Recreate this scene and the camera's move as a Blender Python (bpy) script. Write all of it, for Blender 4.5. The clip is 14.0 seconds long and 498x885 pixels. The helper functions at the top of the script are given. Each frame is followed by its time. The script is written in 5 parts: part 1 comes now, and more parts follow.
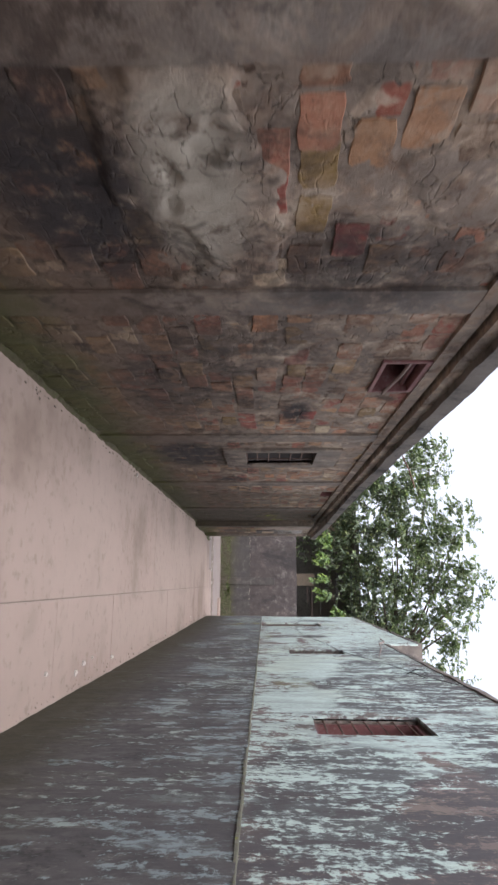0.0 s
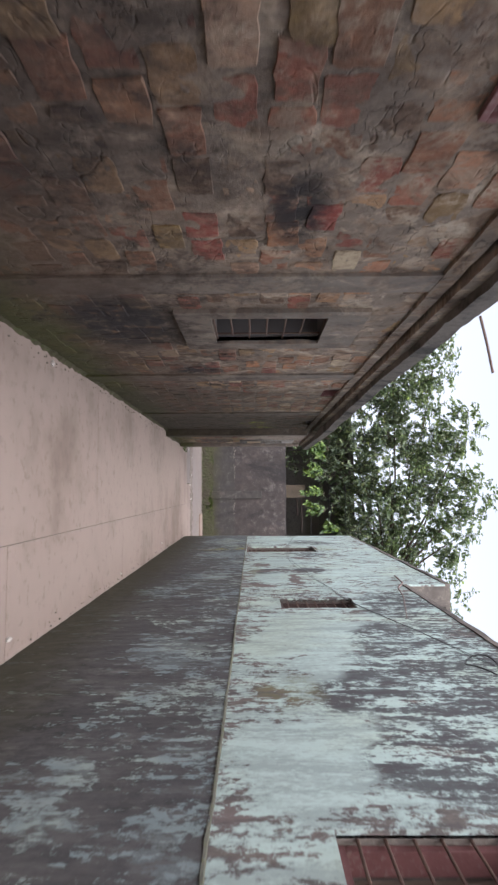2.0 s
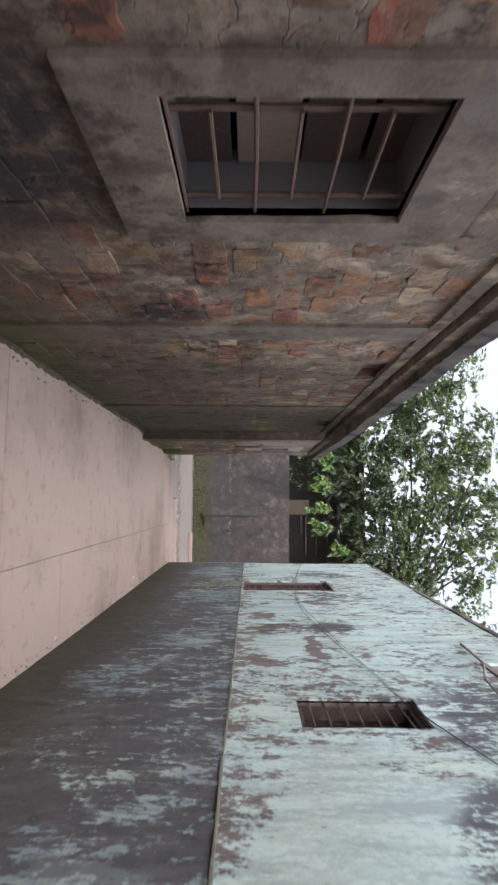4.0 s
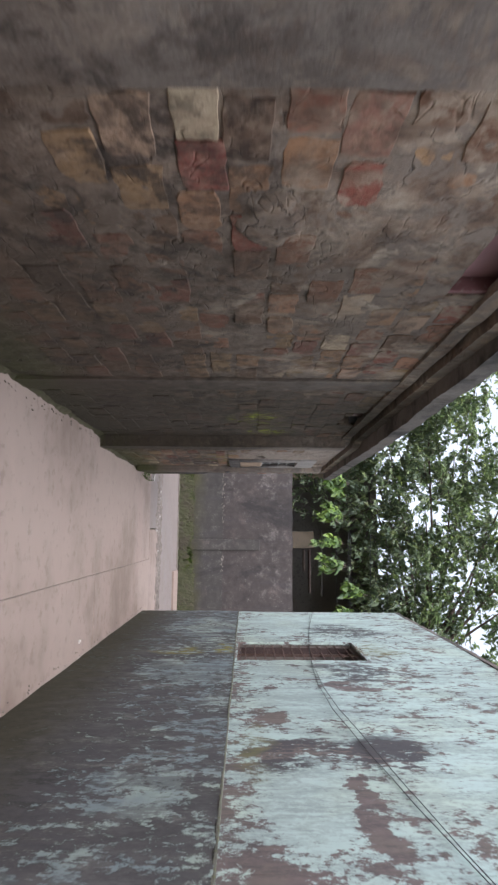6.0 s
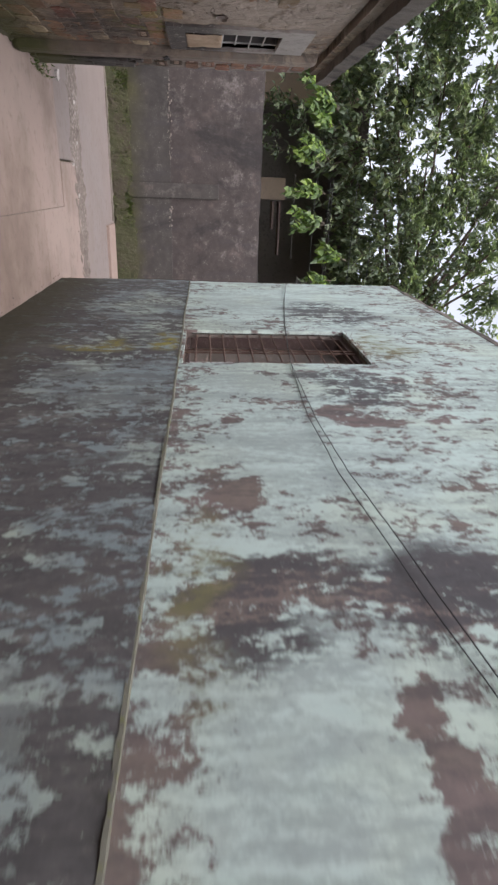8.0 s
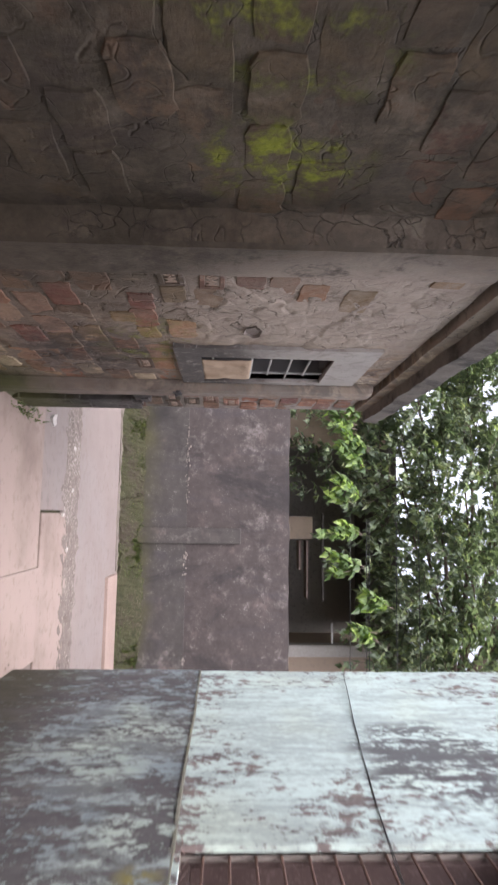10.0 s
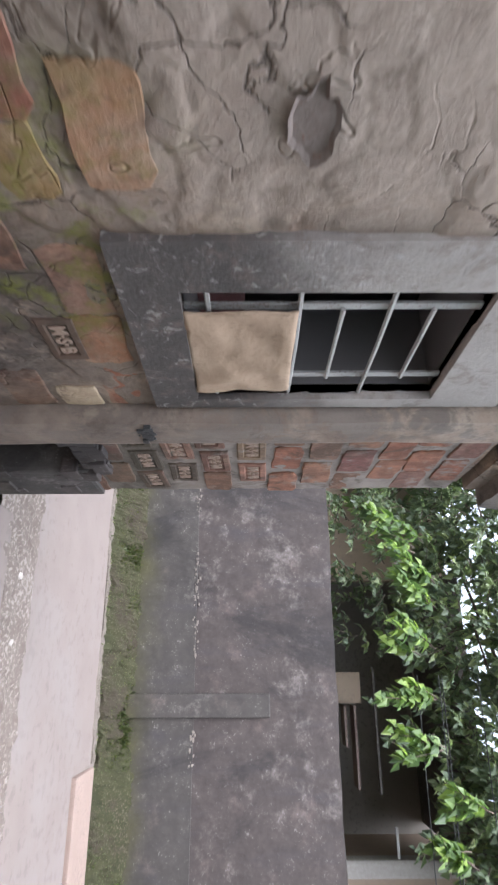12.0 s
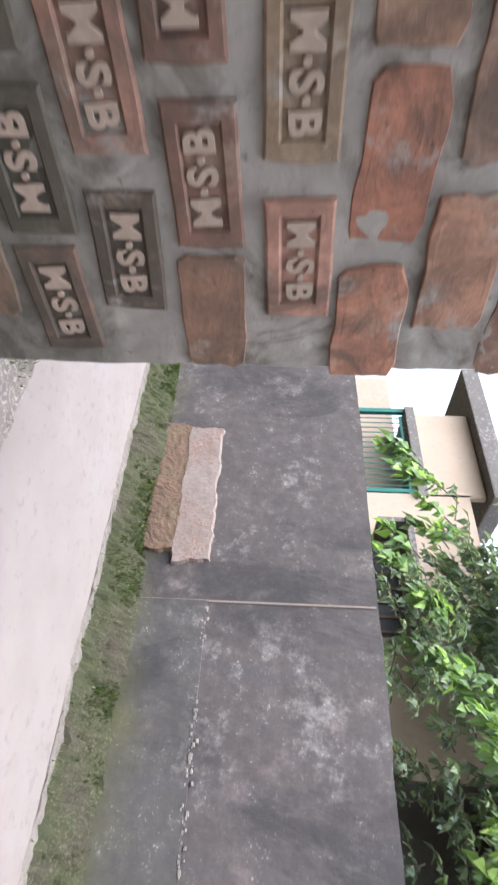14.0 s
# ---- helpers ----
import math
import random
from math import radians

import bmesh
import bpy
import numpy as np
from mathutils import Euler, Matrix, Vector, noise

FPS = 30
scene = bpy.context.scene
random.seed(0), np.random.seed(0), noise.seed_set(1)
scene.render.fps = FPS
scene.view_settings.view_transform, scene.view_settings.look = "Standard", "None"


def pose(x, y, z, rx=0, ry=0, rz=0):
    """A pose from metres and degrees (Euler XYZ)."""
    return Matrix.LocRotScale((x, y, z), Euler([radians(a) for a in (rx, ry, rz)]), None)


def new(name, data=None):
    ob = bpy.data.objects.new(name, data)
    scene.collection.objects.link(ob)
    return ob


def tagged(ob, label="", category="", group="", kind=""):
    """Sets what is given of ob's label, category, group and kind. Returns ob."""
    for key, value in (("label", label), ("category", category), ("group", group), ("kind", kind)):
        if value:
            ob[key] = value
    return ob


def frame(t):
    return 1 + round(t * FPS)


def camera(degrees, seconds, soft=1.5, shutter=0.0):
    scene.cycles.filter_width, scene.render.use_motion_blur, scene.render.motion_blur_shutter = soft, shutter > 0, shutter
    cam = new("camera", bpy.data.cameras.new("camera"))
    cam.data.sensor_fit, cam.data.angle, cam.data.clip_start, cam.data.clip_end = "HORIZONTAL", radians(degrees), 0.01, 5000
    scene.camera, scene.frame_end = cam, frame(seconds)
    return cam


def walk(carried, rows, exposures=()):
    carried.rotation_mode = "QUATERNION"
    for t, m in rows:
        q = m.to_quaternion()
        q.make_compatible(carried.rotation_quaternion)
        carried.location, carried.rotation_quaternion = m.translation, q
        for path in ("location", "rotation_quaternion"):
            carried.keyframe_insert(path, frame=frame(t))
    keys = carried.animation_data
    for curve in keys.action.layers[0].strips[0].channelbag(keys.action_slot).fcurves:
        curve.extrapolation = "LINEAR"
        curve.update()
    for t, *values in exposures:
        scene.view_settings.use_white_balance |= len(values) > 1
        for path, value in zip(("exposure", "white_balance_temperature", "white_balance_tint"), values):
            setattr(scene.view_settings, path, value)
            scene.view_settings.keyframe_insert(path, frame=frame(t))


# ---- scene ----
cam = camera(46.7, 14.0, 2.3, 0.35)
METRES, EYE = 15.0, 1.545
BASE = pose(1.32, 0, EYE, -1.6, 0, 13.6) @ pose(0, 0, 0, 0, -90, 0)
ROWS = [
    (0.0, 0.0, 0.0, 0.0, 0.0, -0.0, 0.0),
    (0.5, 0.0018, 0.0348, -0.0054, 0.12, -3.55, 0.41),
    (1.0, 0.0043, 0.0724, -0.0081, 0.18, -6.41, 0.76),
    (1.5, 0.0064, 0.11, -0.0155, -0.26, -7.89, 0.6),
    (2.0, 0.008, 0.1507, -0.0202, -1.25, -9.1, 0.36),
    (2.5, 0.0075, 0.1872, -0.0304, -1.6, -9.15, 0.16),
    (3.0, 0.0082, 0.2244, -0.0344, -1.52, -8.87, -0.08),
    (5.5, 0.0125, 0.4086, -0.0751, -1.62, -5.5, -0.51),
    (6.0, 0.0131, 0.4443, -0.0862, -1.76, -4.77, -0.53),
    (6.5, 0.0184, 0.4787, -0.1032, -2.92, -18.65, -0.89),
    (7.0, 0.0218, 0.5121, -0.1163, -4.29, -34.38, -2.05),
    (7.5, 0.0215, 0.5435, -0.1262, -4.98, -37.65, -3.27),
    (8.0, 0.0212, 0.5784, -0.1288, -5.02, -37.64, -2.8),
    (8.5, 0.0226, 0.6138, -0.1331, -4.91, -28.26, -2.04),
    (9.0, 0.0237, 0.6516, -0.1384, -4.47, -19.2, -1.92),
    (11.5, 0.0269, 0.817, -0.1724, -2.2, 5.33, 0.13),
    (12.0, 0.0292, 0.8507, -0.1787, -1.71, 7.85, 0.21),
    (12.5, 0.0293, 0.8816, -0.1884, -1.58, 12.43, -0.33),
    (13.0, 0.0286, 0.9108, -0.1956, -1.21, 16.58, -1.1),
    (13.5, 0.0299, 0.9407, -0.2042, -0.53, 20.13, -1.77),
    (14.0, 0.0319, 0.9709, -0.214, 0.02, 26.18, -2.71),
]
EXPOSURES = [(0.0, 1.50, 6150, 15), (2.5, 1.40, 6100, 14), (5.5, 1.54, 6050, 14), (6.0, 1.50, 5950, 13), (6.5, 1.28, 5900, 10), (7.0, 1.38, 5950, 11), (7.5, 1.24, 6150, 14), (8.3, 1.34, 6300, 17), (9.0, 1.53, 6250, 20), (11.3, 2.28, 6000, 17), (12.0, 2.22, 5800, 12), (13.1, 2.54, 5700, 10), (14.0, 2.54, 5700, 10)]
walk(cam, [(t, BASE @ pose(METRES * x, METRES * y, METRES * z, 90 + pitch, roll, yaw)) for t, x, y, z, yaw, pitch, roll in ROWS], EXPOSURES)

# ---- world and light ----
w = bpy.data.worlds.new("sky")
scene.world = w
w.use_nodes = True
wn = w.node_tree
sky = wn.nodes.new("ShaderNodeTexSky")
sky.sky_type = "NISHITA"
sky.sun_disc = False
sky.sun_elevation = radians(58)
sky.sun_rotation = radians(200)
sky.dust_density = 6.0
sky.air_density = 1.0
grey = wn.nodes.new("ShaderNodeHueSaturation")
grey.inputs["Saturation"].default_value = 0.3
grey.inputs["Value"].default_value = 1.0
wn.links.new(sky.outputs[0], grey.inputs["Color"])
wn.links.new(grey.outputs[0], wn.nodes["Background"].inputs[0])
wn.nodes["Background"].inputs[1].default_value = 0.15
sun_data = bpy.data.lights.new("sun", "SUN")
sun_data.energy = 0.8
sun_data.angle = radians(35)
sun_data.color = (1.0, 0.97, 0.93)
sun = new("sun", sun_data)
sun.matrix_world = pose(0, 0, 12, 32, 0, 160)
scene.view_settings.exposure = 0.0


# ---- materials ----
def node(nt, kind, inputs=None, operation="", interpolation_type="", data_type="", blend_type="", attribute_name=""):
    n = nt.nodes.new("ShaderNode" + kind)
    if data_type:
        n.data_type = data_type
    if blend_type:
        n.blend_type = blend_type
    if operation:
        n.operation = operation
    if interpolation_type:
        n.interpolation_type = interpolation_type
    if attribute_name:
        n.attribute_name = attribute_name
    for k, v in (inputs or {}).items():
        s = n.inputs[k]
        if isinstance(v, bpy.types.NodeSocket):
            nt.links.new(v, s)
        elif isinstance(v, tuple) and len(v) == 3 and s.type == "RGBA":
            s.default_value = (*v, 1)
        else:
            s.default_value = v
    return n


def place(nt, sx=1.0, sy=1.0, sz=1.0):
    g = node(nt, "NewGeometry")
    return node(nt, "VectorMath", {0: g.outputs["Position"], 1: (sx, sy, sz)}, operation="MULTIPLY").outputs[0]


def fuzz(nt, vec, scale, detail=6.0, rough=0.6, warp=0.0):
    return node(nt, "TexNoise", {"Vector": vec, "Scale": scale, "Detail": detail, "Roughness": rough, "Distortion": warp}).outputs[0]


def calc(nt, op, a, b=0.0, c=0.0):
    return node(nt, "Math", {0: a, 1: b, 2: c}, operation=op).outputs[0]


def step(nt, x, lo, hi):
    return node(nt, "MapRange", {0: x, 1: lo, 2: hi, 3: 0.0, 4: 1.0}, interpolation_type="SMOOTHSTEP").outputs[0]


def mix(nt, f, a, b, blend="MIX"):
    n = node(nt, "Mix", data_type="RGBA", blend_type=blend)
    for k, v in ((0, f), (6, a), (7, b)):
        if isinstance(v, bpy.types.NodeSocket):
            nt.links.new(v, n.inputs[k])
        elif isinstance(v, tuple):
            n.inputs[k].default_value = (*v, 1)
        else:
            n.inputs[k].default_value = v
    return n.outputs[2]


def ramp(nt, f, stops):
    n = node(nt, "ValToRGB", {0: f})
    e = n.color_ramp.elements
    while len(e) < len(stops):
        e.new(0.5)
    for el, (p, c) in zip(e, stops):
        el.position, el.color = p, (*c, 1)
    return n.outputs[0]


def surface(name, rough=0.9, metal=0.0):
    m = bpy.data.materials.new(name)
    m.use_nodes = True
    nt = m.node_tree
    b = nt.nodes["Principled BSDF"]
    b.inputs["Roughness"].default_value = rough
    b.inputs["Metallic"].default_value = metal
    b.inputs["Specular IOR Level"].default_value = 0.25
    return m, nt, b


def finish(nt, b, colour, height=None, strength=0.4, distance=0.01):
    nt.links.new(colour, b.inputs["Base Color"])
    if height is not None:
        n = node(nt, "Bump", {"Height": height, "Strength": strength, "Distance": distance})
        nt.links.new(n.outputs[0], b.inputs["Normal"])


def axis(nt, k):
    g = node(nt, "NewGeometry")
    return node(nt, "SeparateXYZ", {0: g.outputs["Position"]}).outputs[k]


def blob(nt, cy, cz, ry, rz):
    """One inside an ellipse on a wall, nought outside it."""
    y = calc(nt, "DIVIDE", calc(nt, "SUBTRACT", axis(nt, 1), cy), ry)
    z = calc(nt, "DIVIDE", calc(nt, "SUBTRACT", axis(nt, 2), cz), rz)
    d = calc(nt, "ADD", calc(nt, "MULTIPLY", y, y), calc(nt, "MULTIPLY", z, z))
    return step(nt, d, 1.0, 0.1)


def weathered(nt, colour, film=0.5, cracks=0.75, plaster=0.85):
    """Moss, soot and a lime film on the old brick wall, with light from above painted into its colour."""
    p = place(nt)
    n1 = fuzz(nt, p, 2.2, 8, 0.65, 0.4)
    n2 = fuzz(nt, p, 9.0, 8, 0.7)
    n3 = fuzz(nt, p, 40.0, 5, 0.7)
    n4 = fuzz(nt, p, 5.0, 10, 0.72, 0.8)
    # Upper wall gets fewer stains and more film, to paint the brighter light there.
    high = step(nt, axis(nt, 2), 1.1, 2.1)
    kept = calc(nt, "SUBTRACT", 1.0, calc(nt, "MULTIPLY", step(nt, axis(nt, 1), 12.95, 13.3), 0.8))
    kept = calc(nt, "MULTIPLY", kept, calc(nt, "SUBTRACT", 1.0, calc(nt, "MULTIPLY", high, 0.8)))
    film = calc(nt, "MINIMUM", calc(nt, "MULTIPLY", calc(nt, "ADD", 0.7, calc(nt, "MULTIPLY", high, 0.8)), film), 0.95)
    smear = ramp(nt, fuzz(nt, p, 3.6, 8, 0.6, 0.6), [(0.34, (0.055, 0.038, 0.030)), (0.45, (0.20, 0.13, 0.088)), (0.55, (0.37, 0.28, 0.205)), (0.68, (0.54, 0.45, 0.35))])
    c = mix(nt, calc(nt, "MULTIPLY", step(nt, calc(nt, "ADD", n4, calc(nt, "MULTIPLY", n3, 0.25)), 0.58, 0.69), film), colour, smear)
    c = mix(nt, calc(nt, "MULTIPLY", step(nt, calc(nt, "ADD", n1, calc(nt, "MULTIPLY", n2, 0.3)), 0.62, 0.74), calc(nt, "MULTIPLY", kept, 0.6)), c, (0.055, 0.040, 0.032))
    crack = step(nt, calc(nt, "ABSOLUTE", calc(nt, "SUBTRACT", fuzz(nt, p, 4.5, 2.5, 0.55, 0.5), 0.5)), 0.011, 0.0)
    crack = calc(nt, "MULTIPLY", crack, step(nt, n1, 0.45, 0.55))
    c = mix(nt, calc(nt, "MULTIPLY", crack, cracks), c, (0.03, 0.025, 0.022))
    spot = step(nt, calc(nt, "ADD", n2, calc(nt, "MULTIPLY", fuzz(nt, p, 1.4, 4), 0.5)), 0.74, 0.88)
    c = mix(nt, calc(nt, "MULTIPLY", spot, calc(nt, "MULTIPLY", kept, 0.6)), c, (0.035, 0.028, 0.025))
    # Rising damp, stretched upward to paint the dimmer foot of the wall too.
    damp_shade = step(nt, calc(nt, "ADD", axis(nt, 2), calc(nt, "MULTIPLY", calc(nt, "ADD", n1, calc(nt, "MULTIPLY", n4, 0.7)), 1.6)), 2.95, 1.95)
    c = mix(nt, calc(nt, "MULTIPLY", damp_shade, calc(nt, "MULTIPLY", calc(nt, "ADD", 0.3, calc(nt, "MULTIPLY", kept, 0.7)), 0.68)), c, mix(nt, n2, (0.035, 0.026, 0.020), (0.115, 0.075, 0.052)))
    c = mix(nt, calc(nt, "MULTIPLY", step(nt, n3, 0.55, 0.75), 0.20), c, (0.05, 0.042, 0.038))
    c = mix(nt, calc(nt, "MULTIPLY", blob(nt, 1.72, 1.30, 0.62, 0.24), step(nt, calc(nt, "ADD", n4, calc(nt, "MULTIPLY", n2, 0.3)), 0.50, 0.60)), c, mix(nt, n2, (0.17, 0.145, 0.115), (0.44, 0.395, 0.33)))
    soot = calc(nt, "MULTIPLY", calc(nt, "MAXIMUM", blob(nt, 1.75, 0.86, 0.75, 0.36), calc(nt, "MAXIMUM", blob(nt, 6.0, 0.75, 0.8, 0.5), calc(nt, "MAXIMUM", calc(nt, "MAXIMUM", calc(nt, "MULTIPLY", blob(nt, 2.3, 2.0, 0.5, 0.6), 0.75), calc(nt, "MAXIMUM", calc(nt, "MULTIPLY", blob(nt, 3.8, 0.95, 0.9, 0.5), 0.6), calc(nt, "MAXIMUM", calc(nt, "MAXIMUM", calc(nt, "MULTIPLY", blob(nt, 3.5, 1.5, 1.2, 1.1), 0.45), blob(nt, 4.45, 1.78, 0.42, 0.16)), blob(nt, 7.5, 1.1, 0.22, 0.30)))), calc(nt, "MULTIPLY", blob(nt, 14.2, 0.85, 0.7, 0.5), 0.8)))), step(nt, n2, 0.28, 0.52))
    c = mix(nt, calc(nt, "MULTIPLY", soot, 0.92), c, (0.022, 0.02, 0.022))
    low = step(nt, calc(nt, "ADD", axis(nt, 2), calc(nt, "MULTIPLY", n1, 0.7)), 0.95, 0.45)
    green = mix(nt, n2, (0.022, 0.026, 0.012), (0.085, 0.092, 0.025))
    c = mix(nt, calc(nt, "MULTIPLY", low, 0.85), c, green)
    # Damp mossy bay near y 11.9, and a weaker darkening round y 9.5.
    damp_dark = calc(nt, "MAXIMUM", blob(nt, 11.9, 1.2, 2.1, 3.0), calc(nt, "MULTIPLY", blob(nt, 9.5, 1.0, 1.4, 2.4), 0.6))
    c = mix(nt, calc(nt, "MULTIPLY", damp_dark, calc(nt, "ADD", 0.82, calc(nt, "MULTIPLY", step(nt, n2, 0.35, 0.65), 0.16))), c, mix(nt, n3, (0.022, 0.018, 0.013), (0.062, 0.050, 0.034)))
    # Blots fade towards the top as part of that painted brightness.
    blot = step(nt, calc(nt, "ADD", fuzz(nt, p, 3.1, 10, 0.7, 0.9), calc(nt, "MULTIPLY", n2, 0.35)), 0.72, 0.80)
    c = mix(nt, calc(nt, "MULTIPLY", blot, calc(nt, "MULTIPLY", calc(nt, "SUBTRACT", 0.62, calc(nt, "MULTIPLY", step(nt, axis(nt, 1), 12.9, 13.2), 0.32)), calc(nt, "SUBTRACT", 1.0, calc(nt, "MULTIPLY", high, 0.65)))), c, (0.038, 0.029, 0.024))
    flaky = calc(nt, "MULTIPLY", blob(nt, 13.5, 2.15, 0.75, 1.1), step(nt, calc(nt, "ADD", n4, calc(nt, "MULTIPLY", n3, 0.3)), 0.45, 0.62))
    c = mix(nt, calc(nt, "MULTIPLY", flaky, plaster), c, mix(nt, n2, (0.17, 0.130, 0.106), (0.46, 0.385, 0.325)))
    tuft = calc(nt, "MAXIMUM", blob(nt, 11.88, 1.64, 0.34, 0.30), calc(nt, "MAXIMUM", blob(nt, 12.56, 1.74, 0.24, 0.32), calc(nt, "MULTIPLY", blob(nt, 12.15, 1.8, 0.2, 0.25), 0.8)))
    tuft = calc(nt, "MAXIMUM", tuft, calc(nt, "MULTIPLY", blob(nt, 14.0, 1.25, 0.5, 0.4), 0.55))
    bright = mix(nt, n3, (0.06, 0.066, 0.008), (0.26, 0.28, 0.030))
    c = mix(nt, calc(nt, "MULTIPLY", tuft, step(nt, calc(nt, "ADD", n2, calc(nt, "MULTIPLY", n1, 0.5)), 0.72, 0.92)), c, bright)
    return c, calc(nt, "SUBTRACT", calc(nt, "ADD", calc(nt, "ADD", n2, n4), calc(nt, "MULTIPLY", n3, 0.4)), calc(nt, "MULTIPLY", crack, 0.8))


BRICKS = [(0.0, (0.036, 0.026, 0.022)), (0.12, (0.15, 0.085, 0.052)), (0.28, (0.25, 0.115, 0.068)), (0.44, (0.24, 0.066, 0.048)), (0.56, (0.40, 0.25, 0.13)),
          (0.68, (0.19, 0.125, 0.060)), (0.80, (0.44, 0.225, 0.13)), (0.91, (0.20, 0.056, 0.046)), (1.0, (0.58, 0.46, 0.31))]


def brick_material(name, island=False, colour=None):
    m, nt, b = surface(name, 0.92)
    r = node(nt, "NewGeometry").outputs["Random Per Island"] if island else node(nt, "ObjectInfo").outputs["Random"]
    p = place(nt)
    c = ramp(nt, r, BRICKS) if colour is None else mix(nt, r, colour, tuple(v * 0.85 for v in colour))
    c = mix(nt, calc(nt, "MULTIPLY", step(nt, fuzz(nt, p, 16.0, 8, 0.7), 0.42, 0.70), 0.8), c, mix(nt, 0.55, c, (0.42, 0.30, 0.21)))
    c = mix(nt, calc(nt, "MULTIPLY", step(nt, fuzz(nt, p, 34.0, 6, 0.7, 0.6), 0.56, 0.66), 0.7), c, mix(nt, 0.6, c, (0.06, 0.04, 0.032)))
    c, h = weathered(nt, c, 0.55 if colour is None else 0.35, 0.0, 0.25)
    finish(nt, b, c, h, 0.8, 0.010)
    return m


# Both brick materials carry the painted top light along with their weathering.
M_BRICK = brick_material("weathered_toplit_brick")
M_BRICKS = brick_material("weathered_toplit_brickwork", True)
M_TONE = {"red": brick_material("dark_red_brick", colour=(0.25, 0.060, 0.048)), "ochre": brick_material("ochre_brick", colour=(0.24, 0.155, 0.060)),
          "orange": brick_material("orange_brick", colour=(0.40, 0.18, 0.09)), "cream": brick_material("cream_brick", colour=(0.55, 0.44, 0.30)),
          "pink": brick_material("salmon_brick", colour=(0.42, 0.23, 0.155))}


def smeared(nt, c):
    """Thin cement smears, grime and dark pits over brick and pointing alike."""
    p = place(nt)
    grey = mix(nt, fuzz(nt, p, 24.0, 6), (0.13, 0.112, 0.098), (0.31, 0.275, 0.248))
    n1, n2 = fuzz(nt, p, 6.0, 10, 0.7, 0.6), fuzz(nt, p, 16.0, 10, 0.72, 0.4)
    c = mix(nt, calc(nt, "MULTIPLY", step(nt, calc(nt, "ADD", n1, calc(nt, "MULTIPLY", n2, 0.4)), 0.74, 0.86), 0.8), c, grey)
    c = mix(nt, calc(nt, "MULTIPLY", step(nt, fuzz(nt, p, 4.2, 9, 0.68, 0.8), 0.50, 0.64), 0.65), c, mix(nt, n2, (0.030, 0.023, 0.018), (0.105, 0.077, 0.056)))
    c = mix(nt, calc(nt, "MULTIPLY", step(nt, fuzz(nt, p, 38.0, 6, 0.7), 0.60, 0.70), 0.6), c, (0.038, 0.028, 0.022))
    damp_dark = step(nt, calc(nt, "ADD", axis(nt, 2), calc(nt, "MULTIPLY", fuzz(nt, p, 4.0, 8, 0.7), 0.6)), 1.74, 1.46)
    return mix(nt, calc(nt, "MULTIPLY", damp_dark, 0.55), c, mix(nt, n2, (0.018, 0.018, 0.015), (0.075, 0.070, 0.048)))


def fresh_brick(name, stops):
    m, nt, b = surface(name, 0.9)
    c = ramp(nt, node(nt, "ObjectInfo").outputs["Random"], stops)
    n = fuzz(nt, place(nt), 13.0, 8, 0.7, 0.4)
    c = mix(nt, step(nt, n, 0.38, 0.66), mix(nt, 0.5, c, (0.06, 0.04, 0.03)), c)
    c = mix(nt, calc(nt, "MULTIPLY", step(nt, fuzz(nt, place(nt), 8.0, 8, 0.7), 0.52, 0.66), 0.45), c, mix(nt, 0.5, c, (0.40, 0.29, 0.21)))
    c = smeared(nt, c)
    finish(nt, b, c, calc(nt, "ADD", n, calc(nt, "MULTIPLY", fuzz(nt, place(nt), 34.0, 5), 0.3)), 0.7, 0.008)
    return m


def flat_tone(r, g, b_):
    return [(k / 4, (r * f, g * f, b_ * f)) for k, f in enumerate((0.85, 0.95, 1.0, 1.08, 1.15))]


M_STAMPED = {"ochre": fresh_brick("ochre_stamped_brick", flat_tone(0.19, 0.130, 0.083)), "pink": fresh_brick("pink_stamped_brick", flat_tone(0.29, 0.150, 0.108)),
             "brown": fresh_brick("brown_stamped_brick", flat_tone(0.155, 0.082, 0.060)), "dark": fresh_brick("dark_stamped_brick", flat_tone(0.075, 0.057, 0.042))}
M_RED = fresh_brick("red_brick", [(0.0, (0.15, 0.095, 0.062)), (0.3, (0.26, 0.105, 0.066)), (0.6, (0.29, 0.135, 0.085)), (0.8, (0.25, 0.175, 0.115)), (1.0, (0.17, 0.068, 0.062))])
m, nt, b = surface("raised_letter", 0.9)
finish(nt, b, mix(nt, fuzz(nt, place(nt), 60.0), (0.17, 0.120, 0.09), (0.34, 0.255, 0.20)))
M_LETTER = m

m, nt, b = surface("grey_cement_pointing", 0.94)
p = place(nt)
n = fuzz(nt, p, 9.0, 8, 0.65, 0.5)
c = smeared(nt, mix(nt, n, (0.11, 0.090, 0.074), (0.33, 0.285, 0.248)))
finish(nt, b, c, calc(nt, "ADD", n, calc(nt, "MULTIPLY", fuzz(nt, p, 30.0, 5), 0.25)), 0.5, 0.010)
M_POINTING = m

m, nt, b = surface("smeared_mortar", 0.95)
p = place(nt)
c = mix(nt, fuzz(nt, p, 5.0), (0.125, 0.094, 0.073), (0.34, 0.272, 0.218))
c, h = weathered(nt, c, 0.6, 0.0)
bent = node(nt, "VectorMath", {0: p, 1: node(nt, "VectorMath", {0: node(nt, "TexNoise", {"Vector": p, "Scale": 5.0, "Detail": 6.0}).outputs[1], 1: (0.22, 0.22, 0.22)}, operation="MULTIPLY").outputs[0]}, operation="ADD").outputs[0]
cells = node(nt, "TexVoronoi", {"Vector": bent, "Scale": 7.0})
cells.feature = "DISTANCE_TO_EDGE"
